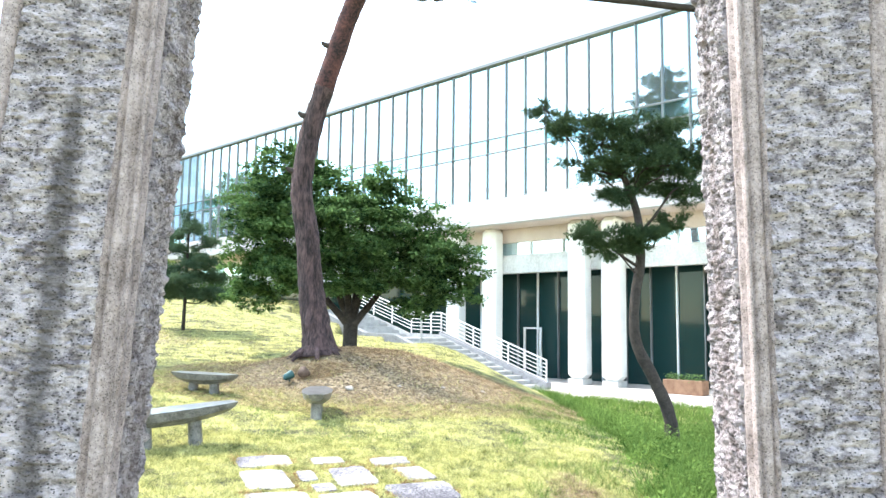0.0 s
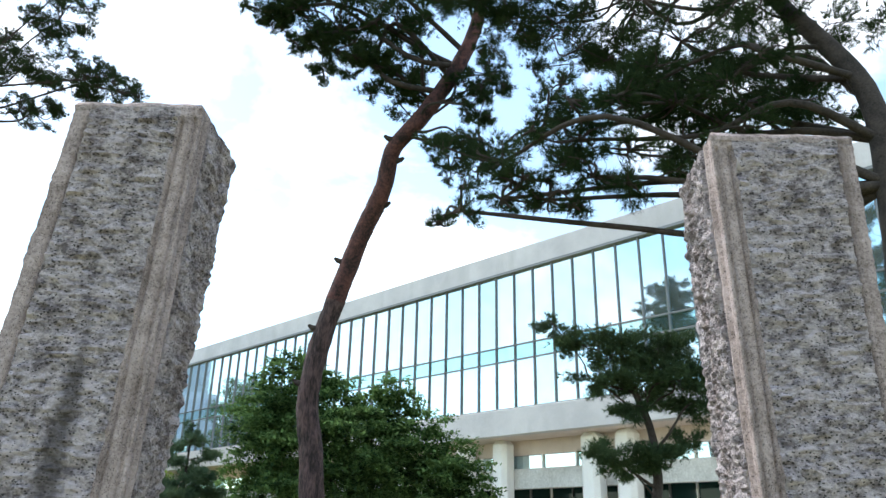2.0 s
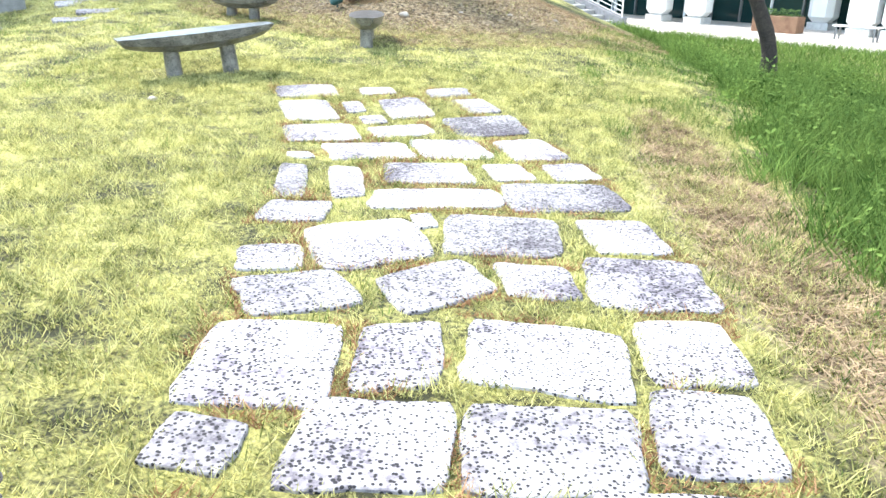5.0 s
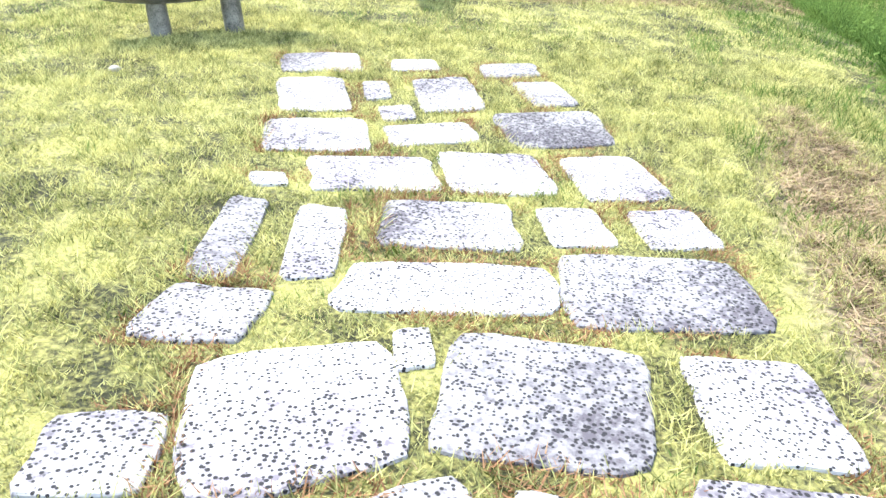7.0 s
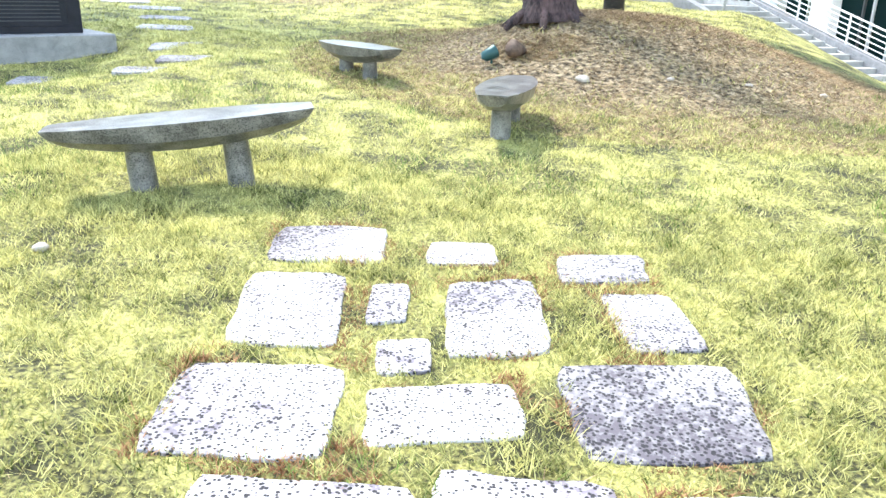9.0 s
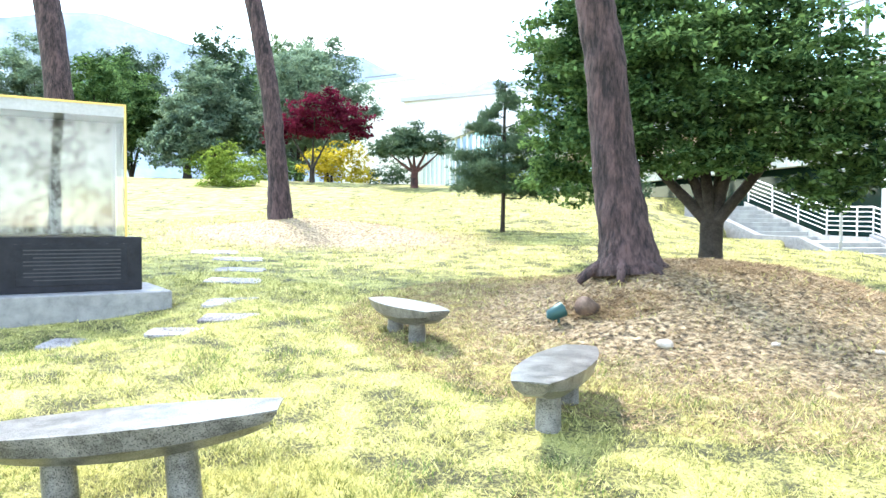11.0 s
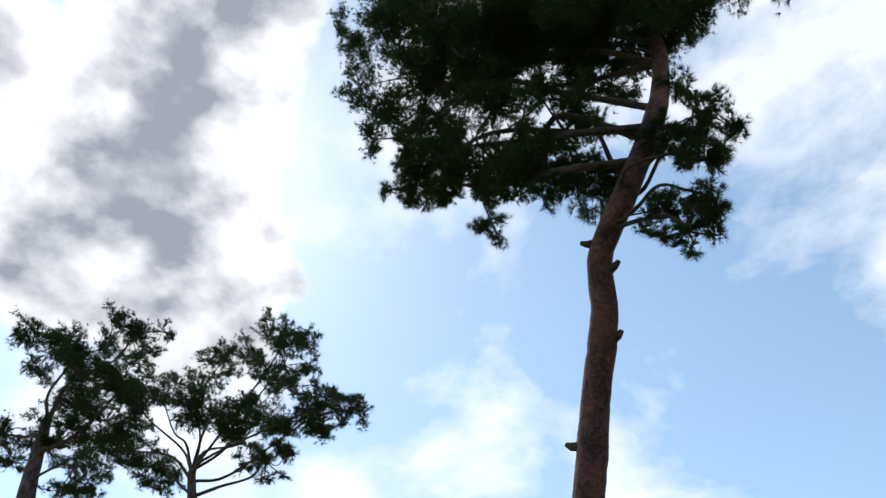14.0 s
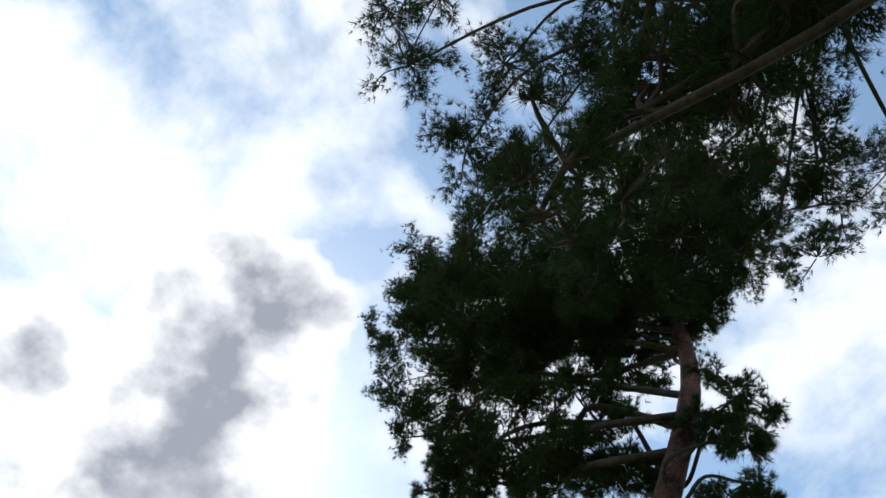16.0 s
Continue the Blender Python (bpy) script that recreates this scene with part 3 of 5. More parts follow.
def ramp_block(u0, z0, u1, z1, d0, d1, thick):
    bm = bmesh.new()
    vs = [bm.verts.new(along(u, d, z)) for d in (d0, d1) for u, z in ((u0, z0), (u1, z1), (u1, z1 - thick), (u0, z0 - thick))]
    for f in ((0, 1, 2, 3), (7, 6, 5, 4), (0, 4, 5, 1), (1, 5, 6, 2), (2, 6, 7, 3), (3, 7, 4, 0)):
        bm.faces.new([vs[j] for j in f])
    bmesh.ops.recalc_face_normals(bm, faces=list(bm.faces))
    return bm


part("cheek_wall", ramp_block(20.2, -0.35, 24.8, 1.25, 22.75, 23.05, 1.4), M_PLINTH, stair, "sloping granite cheek wall")
part("cheek_wall", ramp_block(24.8, 1.25, 26.8, 1.3, 22.75, 23.05, 2.0), M_PLINTH, stair)
part("cheek_wall", ramp_block(26.8, 1.3, 31, 2.6, 22.75, 23.05, 2.0), M_PLINTH, stair)
part("cheek_wall", ramp_block(18.7, -0.6, 24.8, 1.35, 25.6, 25.95, 1.2), M_PLINTH, stair)


def rails(d, runs, h=1.0, bars=6):
    for u0, z0, u1, z1 in runs:
        for b in range(bars):
            zo = 0.18 + (h - 0.18) * b / (bars - 1)
            v, t = tube([along(u0, d, z0 + zo), along(u1, d, z1 + zo)], [0.028 if b == bars - 1 else 0.016] * 2, 6)
            mesh_np("rail", v, t, M_STEEL, stair)
        for s in np.linspace(0, 1, 4):
            p = along(u0 + (u1 - u0) * s, d, z0 + (z1 - z0) * s)
            v, t = tube([p, p + Vector((0, 0, h))], [0.03, 0.03], 6)
            mesh_np("post", v, t, M_STEEL, stair)


rails(25.75, ((18.8, -0.7, 24.8, 1.25), (24.8, 1.25, 26.8, 1.3), (26.8, 1.3, 31, 2.6)))
# stone-faced wall along the far side of the stair, with upright joints
for u0, z0, u1, z1 in ((20.5, -0.25, 24.8, 1.25), (24.8, 1.25, 26.8, 1.3), (26.8, 1.3, 31, 2.6)):
    slabs = max(3, int((u1 - u0) / 0.3))
    for k in range(slabs):
        ua, ub = u0 + (u1 - u0) * k / slabs, u0 + (u1 - u0) * (k + 1) / slabs - 0.02
        za, zc = z0 + (z1 - z0) * k / slabs, z0 + (z1 - z0) * (k + 1) / slabs
        part("slab", ramp_block(ua, za, ub, zc, 25.52, 25.59, 0.75), M_STEP, stair)

pot = thing("planter_box", *along(13.9, 28.0, PLAZA_Z), "long brown timber planter with clipped plants", "planter", rz=135)
part("box", block((-0.8, -0.3, 0), (0.8, 0.3, 0.55), 0.02), M_PLANTER, pot)
c = np.stack([rng.uniform(-0.75, 0.75, 700), rng.uniform(-0.26, 0.26, 700), rng.uniform(0.5, 0.78, 700)], 1)
v, t = leaves(c, 0.09)
mesh_np("plants", v, t, M_LEAF, pot)["kind"] = "stuff"

# low slatted benches on the forecourt
for x, y in ((11.46, 26.93), (14.37, 27.57)):
    seat_ob = thing("plaza_bench", x, y, PLAZA_Z, "low pale backless bench on the paved forecourt", "bench", "benches on the forecourt", 135)
    for k in range(3):
        part("slat", block((-0.7, -0.21 + k * 0.15, 0.40), (0.7, -0.09 + k * 0.15, 0.44), 0.008), M_STEEL, seat_ob)
    for sx in (-0.58, 0.58):
        for sy in (-0.16, 0.16):
            part("leg", block((sx - 0.025, sy - 0.025, 0), (sx + 0.025, sy + 0.025, 0.40)), M_MULLION, seat_ob)

lamp = thing("path_lamp_post", *along(22.6, 22.3, float(ground_z(NX * 22.3 - NX * 22.6, NY * 22.3 + NY * 22.6)) - 0.05), "slim grey lamp post beside the stair", "lamp post")
v, t = tube([(0, 0, 0), (0, 0, 2.6)], [0.05, 0.045], 8)
mesh_np("pole", v, t, M_STEP, lamp)
part("head", block((-0.09, -0.09, 2.6), (0.09, 0.09, 2.95), 0.02), M_STEP, lamp)

# ---- gate pillars ----
def chips(p, seed):
    """Relief left by the chisel: flat chips, wider than high."""
    q = Vector((p[0], p[1], p[2] * 2.5)) + Vector((seed, seed * 2.3, 0))
    n1, n2, n3 = noise.noise(q * 7), noise.noise(q * 17), noise.noise(q * 41)
    return 0.55 * n1 + 0.9 * (abs(n2) * 2 - 0.45) + 0.5 * n3


def pillar(foot, head, z1, seed, stained=False):
    """foot, head: the four corners (passage front, outer front, outer rear, passage rear) at z = 0 and at the top."""
    ox, oy = foot[0][0], foot[0][1]
    zb = min(float(ground_z(x, y)) for x, y in foot) - 0.15
    base = thing("stone_gate_pillar", ox, oy, 0, "tall weathered granite gate pillar with rough faces and carved borders", "pillar", "pair of gate pillars")
    # around the pillar: side, metres from its first corner, metres out, share of chisel relief, whether dressed
    sides = [math.dist(head[k], head[(k + 1) % 4]) for k in range(4)]
    ring = []

    def fill(side, a, b, out, rough, dressed):
        n = max(1, int(abs(b - a) / 0.0085))
        for k in range(n):
            ring.append((side, a + (b - a) * k / n, out, rough, dressed))

    w, d = sides[0], sides[3]
    fill(0, 0.0, 0.004, 0.001, 0.05, 1)
    fill(0, 0.004, 0.018, 0.009, 0.05, 1)      # corner roll
    fill(0, 0.018, 0.025, -0.014, 0.05, 1)     # groove
    fill(0, 0.025, 0.056, 0.0, 0.12, 1)     # flat border
    fill(0, 0.056, 0.064, -0.016, 0.1, 1)      # groove
    fill(0, 0.064, w - 0.045, 0.006, 1.0, 0)   # hewn field
    fill(0, w - 0.045, w - 0.038, -0.010, 0.1, 2)
    fill(0, w - 0.038, w, 0.0, 0.15, 2)
    fill(1, 0.0, sides[1], 0.0, 0.9, 3)
    fill(2, 0.0, sides[2], 0.0, 0.9, 3)
    fill(3, 0.0, d - 0.075, 0.010, 1.1, 3)     # hewn passage face
    fill(3, d - 0.075, d - 0.062, -0.022, 0.1, 4)
    fill(3, d - 0.062, d - 0.036, 0.007, 0.15, 4)
    fill(3, d - 0.036, d - 0.024, -0.018, 0.1, 4)
    fill(3, d - 0.024, d, 0.001, 0.1, 4)
    n, rows = len(ring), int((z1 - zb) / 0.0095)
    verts = np.zeros((rows + 1, n, 3))
    for k in range(rows + 1):
        z = zb + (z1 - zb) * k / rows
        f = z / z1
        c = [(foot[m][0] + (head[m][0] - foot[m][0]) * f, foot[m][1] + (head[m][1] - foot[m][1]) * f) for m in range(4)]
        top_band = z > z1 - 0.035
        for m, (side, a, out, rough, dressed) in enumerate(ring):
            p0, p1 = c[side], c[(side + 1) % 4]
            g = a / sides[side]
            tx, ty = p1[0] - p0[0], p1[1] - p0[1]
            ln = math.hypot(tx, ty)
            nx, ny = ty / ln, -tx / ln
            if sides_ccw(c) < 0:
                nx, ny = -nx, -ny
            x, y = p0[0] + tx * g, p0[1] + ty * g
            if top_band and side == 0:
                out, rough = 0.001, 0.2
            o = out + 0.0125 * rough * chips((x, y, z), seed) + 0.003 * noise.noise(Vector((x * 9, y * 9, z * 5 + seed)))
            ends = min(g, 1 - g) * ln
            o *= min(1.0, 0.35 + ends / 0.02)
            verts[k, m] = (x + nx * o - ox, y + ny * o - oy, z)
    idx = np.arange((rows + 1) * n).reshape(rows + 1, n)
    for kind, name, text in ((0, "front_face", "rough hewn granite face"), (3, "shaft", "rough hewn granite shaft"), (1, "border", "worn carved border"), (2, "border", "worn carved border"), (4, "border", "worn carved border")):
        cols = [m for m in range(n) if ring[m][4] == kind]
        m0 = np.array(cols)
        m1 = (m0 + 1) % n
        p, q, r, t = idx[:-1][:, m0], idx[:-1][:, m1], idx[1:][:, m1], idx[1:][:, m0]
        tris = np.concatenate([np.stack([p, q, r], -1).reshape(-1, 3), np.stack([p, r, t], -1).reshape(-1, 3)])
        if sides_ccw(foot) < 0:
            tris = tris[:, ::-1]
        used, back = np.unique(tris, return_inverse=True)
        m = M_BORDER if kind in (1, 2, 4) else M_STAINED if stained and kind == 0 else M_PILLAR
        mesh_np(name, verts.reshape(-1, 3)[used], back.reshape(-1, 3), m, base, text, smooth=kind in (1, 2, 4))
    # low weathered cap
    cx, cy = sum(p[0] for p in head) / 4, sum(p[1] for p in head) / 4
    bm = bmesh.new()
    rings = []
    for grow, z in ((1.0, z1 - 0.012), (1.006, z1 + 0.004), (0.97, z1 + 0.016), (0.55, z1 + 0.062), (0.2, z1 + 0.068)):
        rings.append([bm.verts.new((cx + (x - cx) * grow - ox, cy + (y - cy) * grow - oy, z)) for x, y in head])
    for r, q in zip(rings, rings[1:]):
        for k in range(4):
            bm.faces.new((r[k], r[(k + 1) % 4], q[(k + 1) % 4], q[k]))
    bm.faces.new(rings[-1])
    bmesh.ops.subdivide_edges(bm, edges=list(bm.edges), cuts=7, use_grid_fill=True)
    for v in bm.verts:
        v.co += Vector((noise.noise(v.co * 14), noise.noise(v.co * 14 + Vector((5, 0, 0))), noise.noise(v.co * 17))) * 0.007
    bmesh.ops.recalc_face_normals(bm, faces=list(bm.faces))
    part("cap", bm, M_BORDER, base, "low pyramid cap", smooth=True)


def sides_ccw(c):
    return (c[1][0] - c[0][0]) * (c[2][1] - c[0][1]) - (c[1][1] - c[0][1]) * (c[2][0] - c[0][0])


# a dark run of damp down one front face
M_STAINED = M_PILLAR.copy()
M_STAINED.name = "stained_hewn_granite"
sn, sl = M_STAINED.node_tree.nodes, M_STAINED.node_tree.links
st_bsdf = sn["Principled BSDF"]
st_col = st_bsdf.inputs["Base Color"].links[0].from_socket
st_tc, st_xyz, st_noise, st_rng, st_mix = (sn.new("ShaderNode" + k) for k in ("TexCoord", "SeparateXYZ", "TexNoise", "MapRange", "Mix"))
sl.new(st_tc.outputs["Object"], st_xyz.inputs[0])
st_noise.inputs["Scale"].default_value, st_noise.inputs["Detail"].default_value = 7, 7
sl.new(st_tc.outputs["Object"], st_noise.inputs["Vector"])


def st_math(op, a, b, c=None):
    k = sn.new("ShaderNodeMath")
    k.operation = op
    for slot, value in enumerate((a, b, c)):
        if isinstance(value, (int, float)):
            k.inputs[slot].default_value = value
        elif value is not None:
            sl.new(value, k.inputs[slot])
    return k.outputs[0]


st_x = st_math("MULTIPLY_ADD", st_xyz.outputs["Z"], -0.062, st_math("ADD", st_xyz.outputs["X"], 0.218))
st_side = st_math("MULTIPLY", st_math("ABSOLUTE", st_x, 0), 1 / 0.034)
st_end = st_math("MAXIMUM", st_math("MULTIPLY", st_math("SUBTRACT", st_xyz.outputs["Z"], 2.15), 6.0), 0.0)
st_reach = st_math("ADD", st_math("ADD", st_side, st_end), st_math("MULTIPLY_ADD", st_noise.outputs["Fac"], 2.6, -1.3))
st_rng.inputs["From Min"].default_value, st_rng.inputs["From Max"].default_value = 0.5, 1.4
st_rng.inputs["To Min"].default_value, st_rng.inputs["To Max"].default_value = 0.72, 0
st_mix.data_type = "RGBA"
st_mix.inputs[7].default_value = (0.06, 0.05, 0.05, 1)
sl.new(st_reach, st_rng.inputs["Value"])
sl.new(st_rng.outputs[0], st_mix.inputs["Factor"])
sl.new(st_col, st_mix.inputs[6])
sl.new(st_mix.outputs[2], st_bsdf.inputs["Base Color"])

pillar([(-0.741, 2.62), (-1.25, 2.62), (-1.24, 2.98), (-0.838, 2.98)], [(-0.607, 2.62), (-0.985, 2.62), (-0.985, 2.98), (-0.612, 2.98)], 2.975, 3.0, True)
pillar([(0.945, 2.62), (1.245, 2.62), (1.25, 3.0), (0.985, 3.0)], [(0.893, 2.62), (1.313, 2.62), (1.31, 3.0), (0.93, 3.0)], 2.915, 9.0)


# ---- benches ----
def bench(x, y, rz, length, width, label, z=None, tilt=0.0):
    gz = float(ground_z(x, y)) if z is None else z
    ob = thing("stone_bench", x, y, gz - 0.03, label, "bench", "granite boat-shaped benches", rz)
    ob.matrix_world = pose(x, y, gz - 0.03, 0, 0, rz) @ pose(0, 0, 0, 0, -tilt, 0)
    bm = bmesh.new()
    n, rings = 28, []
    for k in range(n + 1):
        s = -1 + 2 * k / n
        w = width / 2 * (1 - 0.5 * abs(s) ** 2.2)
        deep = 0.175 * (1 - 0.5 * s * s)
        prof = [(-w, 0.408), (-w * 0.99, 0.398), (-w * 0.86, 0.408 - deep * 0.6), (-w * 0.45, 0.408 - deep), (w * 0.45, 0.408 - deep), (w * 0.86, 0.408 - deep * 0.6), (w * 0.99, 0.398), (w, 0.408), (w * 0.5, 0.411), (-w * 0.5, 0.411)]
        rings.append([bm.verts.new((s * (length / 2 - 0.75 * max(0.0, 0.40 - zz) * abs(s) ** 6), yy + 0.006 * noise.noise(Vector((s * 5, yy * 9, x))), zz)) for yy, zz in prof])
    m = len(rings[0])
    for r, q in zip(rings, rings[1:]):
        for j in range(m):
            bm.faces.new((r[j], r[(j + 1) % m], q[(j + 1) % m], q[j]))
    bm.faces.new(rings[0])
    bm.faces.new(rings[-1][::-1])
    bmesh.ops.recalc_face_normals(bm, faces=list(bm.faces))
    part("seat", bm, M_BENCH, ob, "boat-shaped granite slab seat")
    for s in (-1, 1):
        v, t = tube([(s * length * 0.185, 0, -0.12), (s * length * 0.185, 0, 0.1), (s * length * 0.183, 0, 0.25), (s * length * 0.18, 0, 0.31)], [0.082, 0.08, 0.076, 0.08], 16, 0.03, 9)
        mesh_np("leg", v, t, M_BENCH, ob, smooth=True)
    return ob


bench(-2.82, 9.47, 34, 1.52, 0.50, "long grey granite bench with pointed boat-shaped seat", 0.285, 4.5)
bench(-3.57, 13.2, -35, 1.42, 0.44, "short grey granite bench standing on the lawn", 0.45)
bench(-1.50, 11.72, 97, 1.42, 0.44, "short grey granite bench below the needle-covered mound", 0.32)

# ---- display case on its plinth ----
CASE = pose(-7.03, 13.44, 0.0, 0, 0, math.degrees(math.atan2(-1.55, -0.87)))
case = thing("memorial_display_case", 0, 0, 0, "glass display case with faded picture on black stone plinth", "memorial")
case.matrix_world = CASE
zb = 0.42
part("plinth", block((0, -1.5, zb - 0.5), (3.6, 0.06, zb + 0.36), 0.015), M_PLINTH, case, "grey granite plinth")
part("base", block((0.28, -1.15, zb + 0.36), (3.2, -0.28, zb + 1.0), 0.008), M_BLACKSTONE, case, "polished black granite base")
for a, b in ((0.44, 1.62), (1.92, 3.05)):
    tablet = part("inscription_panel", block((a, -0.285, zb + 0.44), (b, -0.272, zb + 0.92), 0.003), M_BLACKSTONE, case)
    for r in range(9):
        part("text_line", block((a + 0.08, -0.273, zb + 0.50 + r * 0.043), (b - 0.08 - 0.1 * (r % 3 == 0), -0.2705, zb + 0.512 + r * 0.043)), M_FAINT, tablet)
part("picture_panel", block((0.52, -0.95, zb + 1.03), (3.02, -0.90, zb + 2.42)), M_ETCH, case, "faded grey picture panel")
part("head_board", block((0.46, -1.0, zb + 2.43), (3.08, -0.34, zb + 2.56)), M_PANEL, case, "white head board")
part("front_glass", block((0.46, -0.36, zb + 1.0), (3.08, -0.345, zb + 2.43)), M_CLEAR, case).visible_shadow = False
part("side_glass", block((0.445, -1.0, zb + 1.0), (0.46, -0.36, zb + 2.43)), M_CLEAR, case).visible_shadow = False
part("back_board", block((0.46, -1.02, zb + 1.0), (3.08, -1.0, zb + 2.56)), M_PANEL, case)
part("trim", block((0.435, -1.03, zb + 2.56), (3.1, -0.33, zb + 2.585)), M_GOLD, case, "brass top trim")
part("trim", block((0.435, -0.36, zb + 1.0), (0.46, -0.335, zb + 2.56)), M_GOLD, case, "brass corner trim")


# ---- trees ----
def limb(points, r0, r1, sides=7):
    line = bend(points, 5)
    return tube(line, np.linspace(r0, r1, len(line)), sides, 0.12, 4)


def grow_head(c, rx, rz, r, tufts, twigs, cents, outs):
    """One cluster of a pine's crown: twigs from its middle, tufts along them."""
    n = int(tufts * rx * rx) + 6
    subs = max(7, int(14 * rx))
    tips = c + unit(subs) * np.array([rx, rx, rz]) * rng.uniform(0.5, 1.05, (subs, 1))
    for tip in tips:
        m2 = (c + tip) / 2 + rng.normal(size=3) * 0.09 * rx
        twigs.append(limb([c + (tip - c) * 0.05, m2, tip], r * 0.33, r * 0.12, 5))
    k = rng.integers(0, subs, n)
    p = c + (tips[k] - c) * rng.uniform(0.35, 1.12, (n, 1)) + rng.normal(size=(n, 3)) * np.array([0.13, 0.13, 0.08]) * min(1.0, rx)
    o = p - c
    o /= np.linalg.norm(o, axis=1)[:, None] + 1e-6
    o[:, 2] += 0.35
    cents.append(p)
    outs.append(o)


def pine(name, label, trunk, radii, pads, bark, leaf, tufts, needle, width, count, upper=None, group="", fan=0):
    """trunk: points; pads: (x, y, z, rx, rz, how far up the trunk its limb starts)."""
    base = trunk[0]
    tree = thing(name, *base, label, "tree", group)
    off = np.array(base, float)
    line = bend(trunk, 9)
    rad = np.interp(np.linspace(0, 1, len(line)), np.linspace(0, 1, len(radii)), radii)
    v, t = tube(line, rad, 18, 0.10, 3.2)
    if upper is None:
        mesh_np("trunk", v - off, t, bark, tree, smooth=True)
    else:
        cut = int(len(line) * upper)
        v, t = tube(line[:cut + 1], rad[:cut + 1], 22, 0.12, 4.5)
        mesh_np("trunk", v - off, t, bark, tree, "grey-brown plated bark", smooth=True)
        v, t = tube(line[cut:], rad[cut:], 18, 0.10, 3.2)
        mesh_np("upper_trunk", v - off, t, M_REDBARK, tree, "reddish flaking bark", smooth=True)
    twigs, cents, outs = [], [], []
    for x, y, z, rx, rz, start in pads:
        c = np.array([x, y, z], float)
        s = line[min(len(line) - 1, int(start * (len(line) - 1)))]
        gap = np.linalg.norm(c - s)
        crook = lambda: rng.normal(size=3) * np.array([0.11, 0.11, 0.10]) * min(3.0, gap)
        r = max(0.018, min(0.42 * rad[min(len(line) - 1, int(start * (len(line) - 1)))], 0.03 * gap))
        v, t = limb([s, s + (c - s) * 0.3 + crook(), s + (c - s) * 0.65 + crook() + np.array([0, 0, 0.06 * gap]), c], r, r * 0.4)
        mesh_np("limb", v - off, t, M_DARKBARK if bark is not M_REDBARK else bark, tree, smooth=True)
        heads = [(c, rx, rz)]
        if fan:
            heads = [(c, rx * 0.7, rz * 0.8)]
            for d in unit(fan) * np.array([rx, rx, rz]) * rng.uniform(0.7, 1.2, (fan, 1)):
                heads.append((c + d, rx * rng.uniform(0.32, 0.55), rz * 0.5))
                twigs.append(limb([c, c + d * 0.5 + rng.normal(size=3) * 0.12 * rx, c + d], r * 0.4, r * 0.2, 5))
        for hc, hr, hz in heads:
            grow_head(hc, hr, hz, r, tufts, twigs, cents, outs)
    v, t = joined(twigs)
    mesh_np("branchwork", v - off, t, M_DARKBARK, tree)["kind"] = "stuff"
    v, t = needles(np.concatenate(cents), np.concatenate(outs), count, needle, width)
    mesh_np("crown", v - off, t, leaf, tree, "dense dark green needle clusters")["kind"] = "stuff"
    return tree, line, rad


def gz_at(x, y, sink=0.1):
    return float(ground_z(x, y)) - sink


